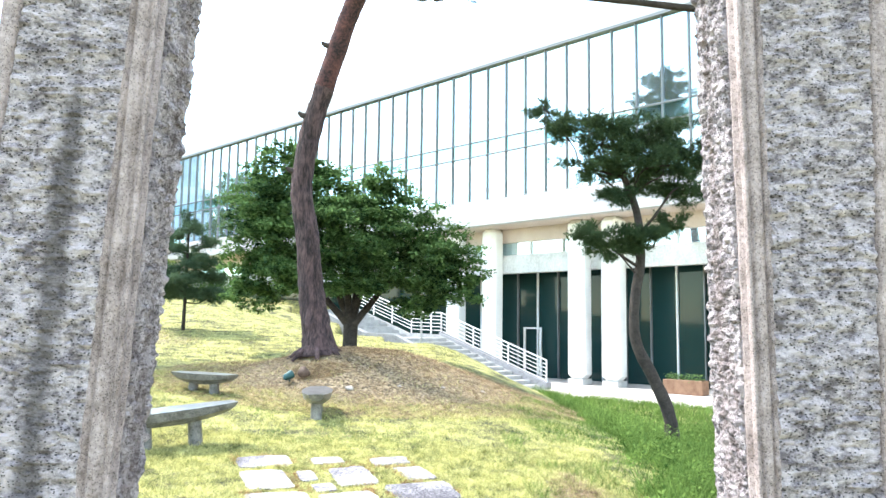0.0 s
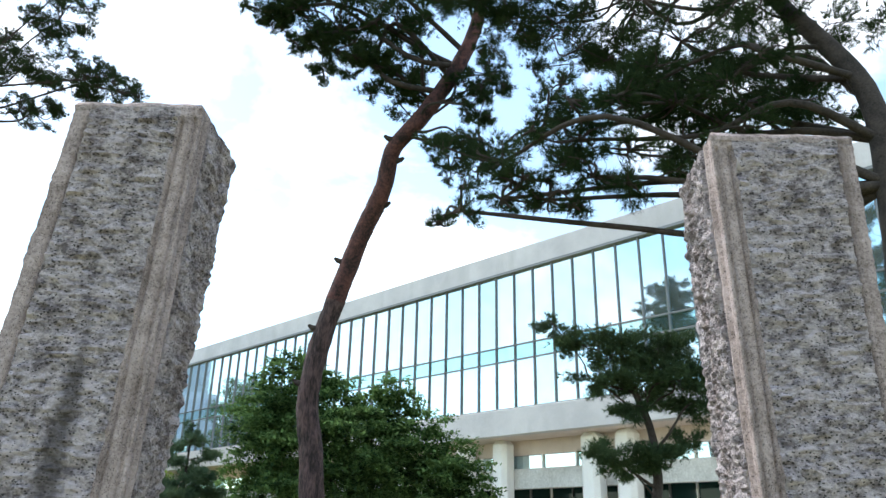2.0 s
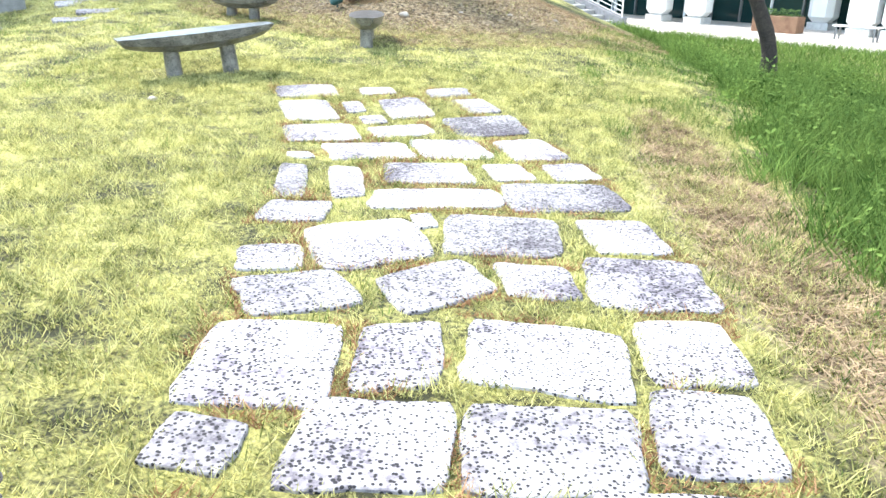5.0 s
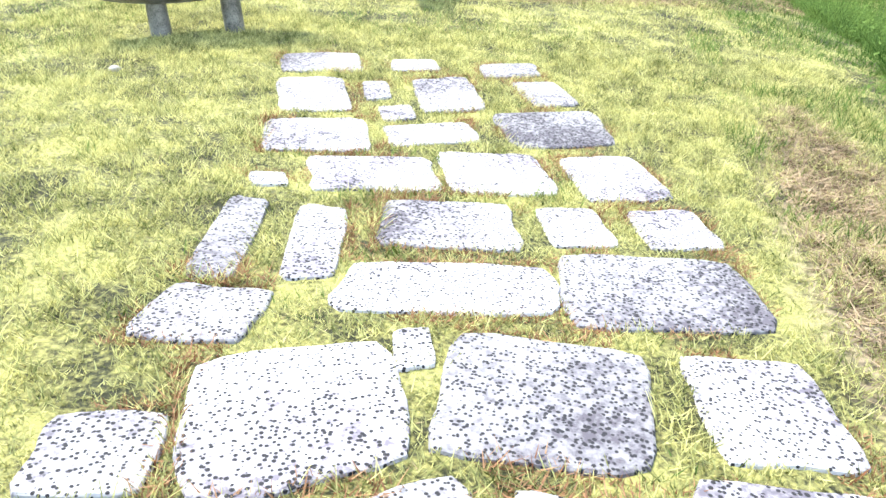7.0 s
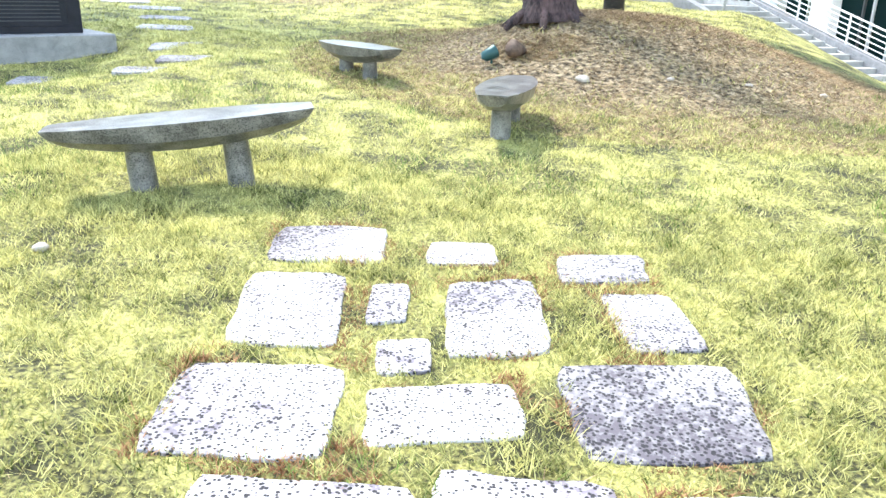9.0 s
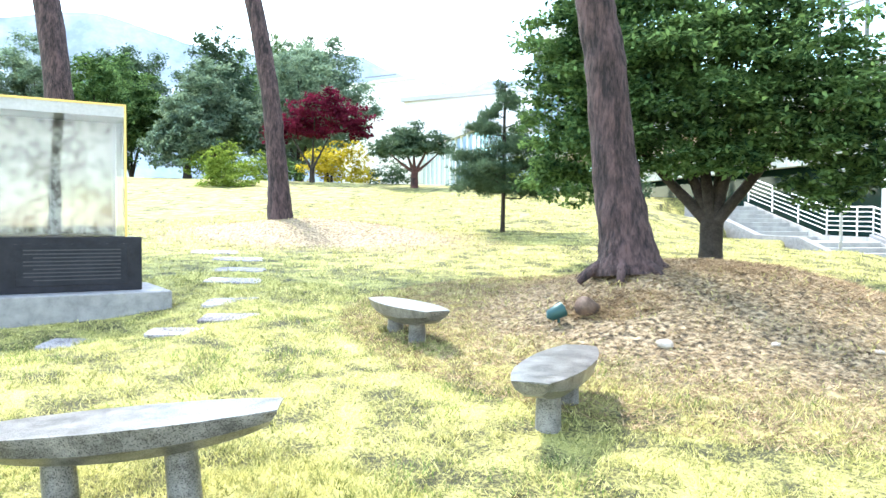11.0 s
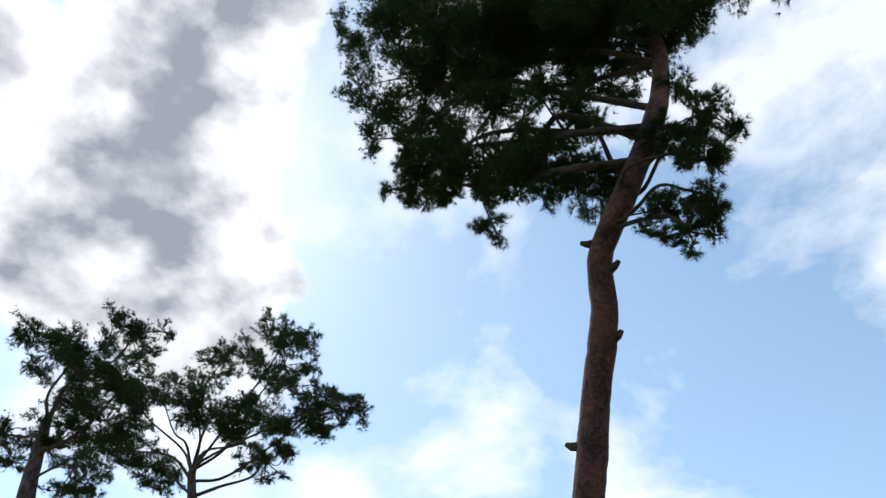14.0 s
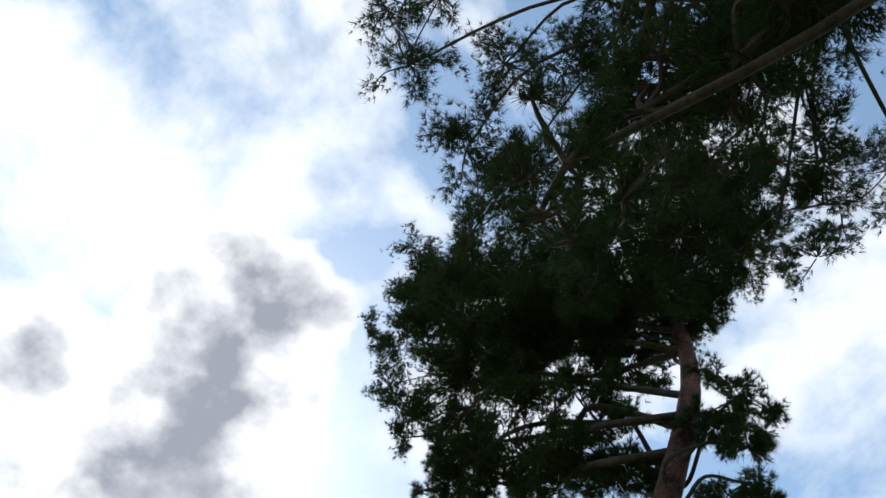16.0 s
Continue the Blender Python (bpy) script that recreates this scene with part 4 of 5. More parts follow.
# tall red pine on the mound, leaning over the benches
big_trunk = [(-2.02, 15.35, gz_at(-2.0, 15.35, 0.05)), (-2.06, 15.37, 1.45), (-2.2, 15.4, 2.2), (-2.32, 15.4, 3.4), (-2.46, 15.4, 4.3), (-2.32, 15.38, 5.4), (-2.0, 15.2, 6.45), (-1.58, 14.85, 7.55), (-1.15, 14.4, 8.4), (-0.92, 14.05, 9.2), (-0.36, 13.7, 9.75), (0.26, 13.6, 10.75), (0.72, 13.6, 11.95), (1.0, 13.6, 14.0), (0.9, 13.7, 16.0)]
tree, line, rad = pine("tall_red_pine", "tall leaning red pine with bare reddish trunk on a needle mound", big_trunk, [0.40, 0.29, 0.245, 0.225, 0.215, 0.205, 0.195, 0.19, 0.18, 0.17, 0.165, 0.155, 0.14, 0.1, 0.05],
     [(-1.95, 13.6, 16.4, 1.5, 1.0, 0.93), (-3.75, 13.7, 18.4, 1.35, 0.9, 0.97), (-3.45, 13.6, 15.6, 1.15, 0.9, 0.9), (-2.8, 13.5, 14.8, 1.4, 0.9, 0.88), (-0.9, 13.5, 14.2, 1.4, 0.9, 0.88), (-0.9, 13.7, 11.8, 1.05, 0.6, 0.76),
      (-2.1, 13.6, 11.7, 1.05, 0.6, 0.78), (1.2, 13.6, 13.4, 0.9, 0.6, 0.86), (0.98, 13.6, 10.7, 0.6, 0.42, 0.74), (0.75, 13.6, 9.7, 0.45, 0.35, 0.71), (0.5, 13.6, 9.15, 0.42, 0.3, 0.69), (0.22, 13.6, 8.55, 0.34, 0.26, 0.67), (0.0, 13.6, 9.1, 0.3, 0.25, 0.69), (-0.75, 13.6, 10.6, 0.65, 0.4, 0.72), (-3.3, 13.6, 17.5, 1.2, 0.9, 0.97), (-4.6, 13.6, 21.5, 1.5, 1.2, 1.0), (-3.0, 13.7, 21.0, 1.6, 1.2, 1.0), (-2.9, 13.6, 12.7, 1.0, 0.7, 0.8), (0.5, 13.6, 15.2, 1.5, 0.9, 0.95), (2.3, 13.7, 14.6, 1.25, 0.8, 0.92), (-0.5, 13.7, 17.2, 1.6, 0.9, 1.0), (-3.55, 13.5, 13.3, 0.7, 0.6, 0.82), (0.2, 13.4, 13.3, 1.1, 0.6, 0.88), (1.5, 13.3, 14.2, 1.1, 0.6, 0.92), (-0.4, 12.6, 13.4, 1.0, 0.6, 0.9), (0.8, 12.2, 13.0, 1.0, 0.6, 0.9), (-1.6, 12.8, 13.6, 1.1, 0.6, 0.88), (0.8, 13.5, 10.3, 0.5, 0.35, 0.72), (0.2, 11.8, 13.3, 1.0, 0.6, 0.92), (-1.2, 12.0, 14.0, 1.1, 0.6, 0.92), (1.6, 11.9, 13.3, 1.0, 0.6, 0.92), (-2.4, 12.4, 14.8, 1.1, 0.6, 0.92), (-1.5, 13.6, 10.9, 0.6, 0.35, 0.74), (-0.9, 13.6, 10.15, 0.5, 0.3, 0.71), (-3.5, 13.6, 12.2, 0.6, 0.4, 0.8), (-2.3, 13.6, 11.2, 0.6, 0.35, 0.76), (3.0, 12.5, 14.6, 1.2, 0.7, 0.95), (2.7, 11.6, 13.6, 1.0, 0.6, 0.95)],
     M_BARK, M_PINE, 1050, 0.12, 0.009, 15, 0.42, fan=6)
for s, side in ((0.31, -1), (0.385, -1), (0.47, -1), (0.62, 1), (0.66, -1), (0.55, 1)):  # snags of lost branches
    i = int(s * (len(line) - 1))
    p = line[i] + np.array([side * rad[i] * 0.85, -0.04, 0])
    v, t = tube([p, p + np.array([side * 0.09, -0.02, 0.02]), p + np.array([side * 0.15, -0.03, 0.07])], [0.07, 0.05, 0.03], 8, 0.3, 12)
    mesh_np("snag", v - np.array(big_trunk[0]), t, M_DARKBARK, tree, "dark stub of a lost branch")
root_n = 7
for k in range(root_n):
    a = 2 * math.pi * k / root_n + 0.3
    p0 = np.array([-2.02, 15.35, big_trunk[0][2] + 0.22])
    p1 = p0 + np.array([math.cos(a) * 0.36, math.sin(a) * 0.34, -0.12])
    p2 = p0 + np.array([math.cos(a) * 0.62, math.sin(a) * 0.5, -0.3])
    v, t = limb([p0, p1, p2], 0.09, 0.035)
    mesh_np("root_flare", v - np.array(big_trunk[0]), t, M_BARK, tree, smooth=True)

# pine beside the gate whose branches hang over the path
pine("spreading_pine", "spreading dark pine leaning over the path by the gate", [(4.05, 7.0, gz_at(4.05, 7.0)), (4.07, 7.0, 1.4), (4.12, 7.0, 3.0), (4.32, 7.05, 4.7), (4.4, 7.2, 6.2), (3.9, 7.6, 7.6), (3.4, 8.0, 9.0)], [0.19, 0.16, 0.14, 0.13, 0.11, 0.09, 0.06],
     [(2.75, 7.9, 5.75, 0.75, 0.35, 0.55), (1.75, 8.0, 5.55, 0.75, 0.35, 0.55), (0.75, 8.1, 5.75, 0.7, 0.4, 0.55), (0.3, 8.1, 5.15, 0.4, 0.22, 0.55), (1.25, 8.1, 5.3, 0.45, 0.22, 0.55), (0.75, 8.1, 5.3, 0.42, 0.22, 0.55), (1.3, 8.3, 6.45, 0.85, 0.42, 0.66), (2.3, 8.2, 6.75, 0.9, 0.42, 0.7), (3.3, 8.0, 6.9, 0.9, 0.42, 0.75), (4.3, 7.6, 7.2, 0.9, 0.5, 0.8), (2.6, 7.6, 6.25, 0.7, 0.35, 0.6), (3.3, 7.5, 6.2, 0.7, 0.35, 0.62), (1.6, 8.0, 6.0, 0.6, 0.3, 0.6), (2.8, 7.8, 7.2, 0.9, 0.5, 0.7), (3.5, 7.6, 7.6, 0.9, 0.5, 0.8), (3.1, 7.8, 6.5, 0.7, 0.35, 0.6), (4.2, 7.7, 6.6, 0.8, 0.4, 0.7),
      (-0.4, 7.5, 9.2, 0.75, 0.45, 0.95), (0.4, 8.0, 9.5, 0.85, 0.5, 0.95), (1.3, 8.35, 9.2, 0.9, 0.5, 0.9), (2.2, 8.85, 9.3, 0.9, 0.5, 0.92), (2.8, 9.5, 9.0, 0.9, 0.5, 0.88), (-0.35, 8.5, 9.2, 0.8, 0.5, 0.98), (0.5, 9.4, 9.4, 0.95, 0.5, 0.98),
      (1.7, 9.8, 9.0, 0.95, 0.5, 0.95), (2.5, 10.8, 9.0, 0.9, 0.5, 0.95), (-0.9, 9.6, 10.2, 0.9, 0.5, 1.0), (0.3, 10.5, 10.2, 0.9, 0.5, 1.0), (3.6, 9.0, 9.2, 1.0, 0.5, 1.0), (4.6, 9.6, 7.8, 0.9, 0.5, 0.85), (1.2, 10.7, 9.8, 0.9, 0.5, 0.98), (0.0, 11.1, 10.9, 0.8, 0.5, 1.0), (1.9, 11.3, 9.9, 0.9, 0.5, 0.98), (3.3, 11.2, 8.8, 0.9, 0.5, 0.95)],
     M_DARKBARK, M_PINE, 1050, 0.10, 0.0065, 14, fan=3)

# crooked small pine on the green bank
pine("crooked_pine", "small crooked garden pine on the weedy bank", [(4.35, 13.9, gz_at(4.35, 13.9)), (4.3, 13.9, 0.15), (4.05, 13.9, 0.75), (3.74, 13.9, 1.4), (3.72, 13.9, 2.1), (3.84, 13.9, 2.9), (3.78, 13.9, 3.7), (3.5, 13.9, 4.5), (3.3, 13.9, 5.2)], [0.14, 0.115, 0.105, 0.095, 0.085, 0.08, 0.07, 0.05, 0.03],
     [(2.55, 13.9, 5.25, 0.62, 0.3, 0.85), (3.25, 13.8, 5.2, 0.75, 0.4, 0.9), (2.15, 13.9, 5.55, 0.35, 0.18, 0.85), (4.0, 14.0, 5.15, 0.8, 0.35, 0.9), (4.8, 13.9, 4.85, 0.7, 0.3, 0.8), (4.65, 13.9, 4.2, 0.75, 0.35, 0.7), (2.9, 13.8, 4.5, 0.6, 0.3, 0.8), (3.7, 13.8, 4.45, 0.7, 0.35, 0.8), (2.95, 13.8, 3.25, 0.55, 0.24, 0.6), (3.8, 13.7, 3.3, 0.62, 0.26, 0.62), (3.3, 13.8, 3.0, 0.45, 0.2, 0.58), (4.4, 13.9, 3.55, 0.45, 0.2, 0.66), (3.1, 13.7, 4.9, 0.6, 0.3, 0.85), (3.9, 13.7, 4.75, 0.65, 0.3, 0.85), (3.45, 13.7, 4.05, 0.5, 0.25, 0.75), (4.25, 13.8, 4.5, 0.6, 0.3, 0.8), (3.55, 13.6, 3.15, 0.5, 0.22, 0.6)],
     M_DARKBARK, M_PINE_MID, 2300, 0.09, 0.008, 12)

# young straight pine on the lawn
yp = [(-7.45, 24.0, gz_at(-7.45, 24.0)), (-7.43, 24.0, 2.4), (-7.42, 24.0, 3.8), (-7.4, 24.0, 5.1)]
pads = []
for k in range(13):
    s = k / 12
    a = k * 2.4
    r = 1.45 * (1 - s) ** 0.8 + 0.14
    pads.append((-7.42 + math.cos(a) * r * 0.62, 24.0 + math.sin(a) * r * 0.62, 2.45 + s * 2.45, 0.52 * r + 0.18, 0.2, 0.32 + 0.62 * s))
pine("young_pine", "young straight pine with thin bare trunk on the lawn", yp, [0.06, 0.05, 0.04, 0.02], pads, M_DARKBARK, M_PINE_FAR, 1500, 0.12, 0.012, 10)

# two tall pines farther up the slope
pine("tall_pine", "tall slender pine with flat airy crown", [(-12.7, 21.9, gz_at(-12.7, 21.9)), (-12.8, 21.9, 3.0), (-13.05, 21.9, 5.0), (-13.5, 21.9, 7.0), (-14.2, 21.9, 9.2), (-14.95, 21.9, 11.4), (-15.7, 21.9, 13.4), (-16.3, 21.9, 15.2)], [0.34, 0.25, 0.23, 0.22, 0.2, 0.18, 0.16, 0.12],
     [(-17.2, 21.8, 13.2, 0.9, 0.4, 0.86), (-18.0, 21.9, 16.0, 1.1, 0.5, 0.95), (-20.3, 22.0, 17.4, 1.2, 0.5, 0.97), (-18.6, 21.7, 18.9, 1.2, 0.6, 1.0), (-16.2, 21.9, 17.6, 1.3, 0.6, 1.0), (-14.2, 22.0, 16.3, 1.2, 0.5, 0.98), (-11.9, 21.9, 15.9, 1.1, 0.45, 0.97), (-10.6, 21.8, 15.4, 0.7, 0.35, 0.97), (-13.2, 21.8, 18.2, 1.1, 0.6, 1.0), (-13.6, 22.0, 20.0, 0.9, 0.5, 1.0), (-16.3, 22.1, 20.3, 1.0, 0.5, 1.0), (-13.3, 21.8, 14.6, 0.8, 0.35, 0.93), (-20.6, 21.9, 20.2, 1.1, 0.5, 1.0)],
     M_BARK, M_PINE, 430, 0.16, 0.015, 10, None, "tall pines up the slope", 11)
pine("tall_pine", "tall pine with dark spreading crown behind the display case", [(-18.5, 20.0, gz_at(-18.5, 20.0)), (-18.8, 20.0, 5.0), (-19.6, 20.0, 9.0), (-20.3, 20.0, 12.0), (-21.4, 20.0, 15.4), (-22.0, 20.0, 18.0)], [0.42, 0.36, 0.33, 0.3, 0.26, 0.16],
     [(-22.8, 19.8, 14.2, 1.0, 0.5, 0.72), (-19.4, 20, 15.2, 1.1, 0.5, 0.8), (-18.6, 20, 18.0, 1.5, 0.7, 0.9), (-21.4, 20, 19.5, 1.7, 0.8, 1.0), (-24.3, 20, 18.2, 1.6, 0.8, 0.95), (-19.0, 20, 20.8, 1.3, 0.6, 1.0), (-23.2, 20, 22.0, 1.6, 0.7, 1.0), (-20.3, 20, 17.0, 1.3, 0.5, 0.88)],
     M_BARK, M_PINE, 400, 0.18, 0.02, 9, None, "tall pines up the slope", 7)


def broadleaf(name, label, base, limbs, clumps, leaf, per, size, bark=M_DARKBARK, r0=0.2, category="tree", group=""):
    """limbs: end points of the main limbs; clumps: (x, y, z, rx, rz)."""
    tree = thing(name, *base, label, category, group)
    off = np.array(base, float)
    fork = off + np.array([0, 0, 0.55 + r0 * 2])
    if limbs:
        v, t = tube([off, off + (fork - off) * 0.5, fork], [r0 * 1.25, r0, r0 * 0.95], 12, 0.12, 5)
        mesh_np("trunk", v - off, t, bark, tree, smooth=True)
    for e in limbs:
        e = np.array(e, float)
        v, t = limb([fork - np.array([0, 0, 0.1]), fork + (e - fork) * 0.45 + np.array([0, 0, -0.1]), e], r0 * 0.6, r0 * 0.12)
        mesh_np("limb", v - off, t, bark, tree, smooth=True)
    cs = []
    for x, y, z, rx, rz in clumps:
        n = int(per * rx * rx)
        d = unit(n)
        sub = 60
        heads = unit(sub) * rng.uniform(0.3, 1.0, (sub, 1))
        k = rng.integers(0, sub, n)
        p = heads[k] + d * rng.uniform(0.02, 0.3, (n, 1)) * np.array([1, 1, 0.55])
        cs.append(np.array([x, y, z]) + p * np.array([rx, rx, rz]))
    v, t = leaves(np.concatenate(cs), size)
    mesh_np("crown", v - off, t, leaf, tree)["kind"] = "stuff"
    return tree


broadleaf("broadleaf_tree", "low spreading broad-leaved tree with dark forked trunk", (-1.9, 20.0, gz_at(-1.9, 20.0)),
          [(-4.0, 20, 4.0), (-3.1, 20.2, 4.8), (-2.3, 19.8, 5.0), (-1.2, 20.1, 4.6), (-0.2, 19.8, 3.8), (-1.6, 20.4, 4.4)],
          [(-4.1, 20.0, 4.5, 1.3, 1.0), (-3.9, 20.0, 5.6, 0.9, 0.8), (-2.9, 20.1, 5.5, 0.9, 0.6), (-3.0, 20.2, 4.9, 1.3, 0.9), (-1.6, 20.0, 4.6, 1.3, 0.9), (-0.5, 20.0, 4.4, 1.15, 0.85), (0.4, 19.8, 3.5, 1.0, 0.8), (-4.5, 20.0, 3.3, 0.9, 0.8), (-3.6, 19.6, 3.3, 1.2, 0.9), (-2.2, 19.4, 3.3, 1.3, 0.9), (-0.8, 19.5, 3.1, 1.2, 0.9), (0.6, 19.6, 2.5, 0.85, 0.5), (-4.3, 19.8, 2.4, 0.9, 0.5), (-0.2, 19.6, 2.2, 0.7, 0.4), (-1.2, 20, 5.4, 0.7, 0.5), (-3.9, 19.3, 4.4, 1.2, 0.9), (-2.6, 19.2, 4.2, 1.2, 0.9), (-1.2, 19.2, 3.9, 1.2, 0.9), (0.0, 19.3, 3.3, 1.0, 0.8), (-3.1, 19.0, 2.9, 1.0, 0.6), (-1.7, 19.0, 2.7, 0.9, 0.5), (0.9, 19.7, 3.1, 0.7, 0.5), (-3.4, 19.9, 6.0, 0.55, 0.5)],
          M_LEAF, 4600, 0.11, r0=0.19)
broadleaf("red_maple", "dark red Japanese maple on the crest of the lawn", (-24.6, 38.0, gz_at(-24.6, 38.0)), [(-26.2, 38, 6.6), (-23.2, 38, 6.6), (-24.4, 38, 7.4)],
          [(-24.0, 38, 7.7, 1.7, 1.0), (-26.2, 38, 6.9, 1.3, 0.8), (-22.3, 38, 6.9, 1.4, 0.8), (-24.8, 38, 6.6, 1.5, 0.7), (-21.6, 38, 6.3, 0.8, 0.5), (-27.0, 38, 6.2, 0.9, 0.6)], M_MAPLE, 800, 0.22, r0=0.13)
broadleaf("yellow_shrub", "bright yellow-green shrub behind the maple", (-26.0, 41.5, gz_at(-26, 41.5)), [(-26, 41.5, 4.6)], [(-26.8, 41.5, 5.0, 1.5, 1.2), (-25.0, 41.5, 5.2, 1.5, 1.2), (-24.2, 41.5, 4.2, 1.2, 0.8)], M_YELLOW, 700, 0.22, r0=0.08, category="shrub")
broadleaf("lime_shrub", "fresh lime-green leafy shrub beyond the display case", (-26.8, 34.0, gz_at(-26.8, 34.0)), [(-26.8, 34, 4.0)], [(-26.8, 34, 4.6, 1.1, 1.2), (-26.0, 34, 3.6, 1.1, 0.9), (-27.4, 34, 3.4, 1.1, 0.9)], M_LIME, 1500, 0.17, r0=0.08, category="shrub")
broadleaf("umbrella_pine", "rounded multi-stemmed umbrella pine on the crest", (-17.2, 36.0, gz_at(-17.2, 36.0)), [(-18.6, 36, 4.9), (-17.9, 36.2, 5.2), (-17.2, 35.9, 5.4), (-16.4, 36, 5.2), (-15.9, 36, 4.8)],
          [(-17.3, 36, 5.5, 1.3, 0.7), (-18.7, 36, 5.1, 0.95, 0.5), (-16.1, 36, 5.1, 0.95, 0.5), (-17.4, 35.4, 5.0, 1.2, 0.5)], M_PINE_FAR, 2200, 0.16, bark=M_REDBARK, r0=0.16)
for k, (x, y, r) in enumerate(((-20.2, 38.5, 1.0), (-13.6, 38.5, 1.3), (-11.2, 39.0, 1.4), (-8.8, 39.5, 1.2), (-31.0, 40.0, 1.5), (-28.5, 40.5, 1.1), (-15.0, 38.8, 1.0), (-34.0, 40.0, 1.6))):
    z = gz_at(x, y, 0.05)
    broadleaf("round_shrub", "clipped green shrub along the crest of the lawn", (x, y, z), [], [(x, y, z + r * 0.55, r, r * 0.7), (x + r * 0.6, y, z + r * 0.4, r * 0.7, r * 0.5)], (M_PINE_FAR, M_LIME, M_LEAF)[k % 3], 900, 0.17, category="shrub", group="shrubs on the crest")
for k, (x, y, h, r) in enumerate(((-38, 44, 7.5, 3.2), (-33, 47, 8.5, 3.4), (-44, 50, 10, 4.0), (-50, 46, 9, 4.0), (-36, 54, 11, 4.0), (-42, 58, 12.5, 4.4), (-56, 52, 12, 4.8), (-48, 62, 14, 5.0), (-62, 47, 12, 5.0), (-37, 41, 5.0, 2.4), (-40.5, 47, 10.5, 3.0), (-46.0, 41, 8.5, 2.8))):
    z = gz_at(x, y, 0.1)
    h, r = h * 1.12, r * 1.05
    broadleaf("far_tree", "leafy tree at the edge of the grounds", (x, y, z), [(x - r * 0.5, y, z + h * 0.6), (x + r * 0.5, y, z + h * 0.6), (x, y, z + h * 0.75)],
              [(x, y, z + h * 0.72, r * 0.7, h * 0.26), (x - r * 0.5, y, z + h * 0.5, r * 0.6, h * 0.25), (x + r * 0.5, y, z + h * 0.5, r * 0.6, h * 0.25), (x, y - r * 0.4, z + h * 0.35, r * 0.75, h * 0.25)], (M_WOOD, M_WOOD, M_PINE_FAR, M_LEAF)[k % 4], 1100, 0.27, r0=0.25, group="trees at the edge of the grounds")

# far buildings, crane and mountains
house = thing("far_white_building", -44.5, 78, gz_at(-44.5, 78, 0.3), "distant plain white building beyond the trees", "building")
part("wall", block((-6.0, -3, 0), (5.2, 6, 12.6)), M_FARWALL, house)
part("roof", block((-6.2, -3.2, 12.6), (5.4, 6.2, 12.85)), M_BEAM, house)
part("roof_room", block((-3.0, -1, 12.85), (3.5, 4, 13.4)), M_FARWALL, house)
part("roof_rail", block((-2.6, -2.9, 13.3), (1.5, -2.84, 13.42)), M_MULLION, house)
low = thing("far_glass_pavilion", -32, 75, gz_at(-32, 75, 0.3), "distant low white building with ribbon windows", "building")
part("wall", block((-8, -3, 0), (13, 4, 10.3)), M_FARWALL, low)
part("roof", block((-8.3, -3.4, 10.3), (13.3, 4.4, 10.7)), M_PANEL, low)
for k in range(12):
    part("window", block((-4.6 + k * 1.45, -3.08, 2.2), (-3.3 + k * 1.45, -3.0, 6.8)), M_GLASS, low)
wing = thing("far_wing", *along(70, 30, 2.0), "lower glazed wing beyond the long building", "building")
part("wall", block((-6, -9, -2), (6, 9, 7.0), M=Matrix.Rotation(radians(45), 4, "Z")), M_GLASS, wing)
part("roof", block((-6.3, -9.3, 7.0), (6.3, 9.3, 7.5), M=Matrix.Rotation(radians(45), 4, "Z")), M_PANEL, wing)
for k in range(12):
    part("mullion", block((-6.1, -8.8 + k * 1.6, -2), (-6.0, -8.65 + k * 1.6, 7.0), M=Matrix.Rotation(radians(45), 4, "Z")), M_STEEL, wing)

mv, mt = [], []
cols = 260
for row, (dist, hgt, seed) in enumerate(((900, 1.12, 1.0), (650, 0.85, 8.0))):
    for k in range(cols + 1):
        a = radians(-80 + 150 * k / cols)  # to the left of +y
        top = dist * hgt * (float(np.interp(math.degrees(a), [-80, 0, 21, 30, 45, 52, 70], [0.16, 0.17, 0.185, 0.2, 0.232, 0.24, 0.25])) + 0.022 * noise.noise(Vector((a * 7, seed, 2))) + 0.009 * noise.noise(Vector((a * 24, seed, 4))))
        for h, dd in ((-20, 0), (top * 0.55, 40), (top, 110)):
            mv.append((-math.sin(a) * (dist + dd), math.cos(a) * (dist + dd), h))
    o = row * (cols + 1) * 3
    for k in range(cols):
        for j in range(2):
            p = o + k * 3 + j
            mt += [(p, p + 3, p + 4), (p, p + 4, p + 1)]
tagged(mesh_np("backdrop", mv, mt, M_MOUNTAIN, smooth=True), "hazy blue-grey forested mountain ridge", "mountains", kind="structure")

# ---- small things on the mound ----
spot = thing("garden_spotlight", -2.3, 13.95, float(ground_z(-2.3, 13.95)), "small teal garden floodlight lying on the needle mound", "lamp", rz=25)
spot.scale = (0.7, 0.7, 0.7)
v, t = tube([(-0.02, 0, 0.0), (-0.02, 0, 0.1)], [0.02, 0.02], 8)
mesh_np("stake", v, t, M_TEAL, spot)
v, t = tube([(-0.16, -0.05, 0.06), (-0.14, -0.04, 0.10), (-0.02, 0, 0.16), (0.04, 0.02, 0.19)], [0.03, 0.085, 0.10, 0.11], 16)
mesh_np("housing", v, t, M_TEAL, spot, smooth=True)
pot = thing("broken_pot", -2.08, 14.15, float(ground_z(-2.08, 14.15)) - 0.02, "brown clay pot tipped over in dry needles", "pot", rz=-10)
pot.scale = (0.7, 0.7, 0.7)
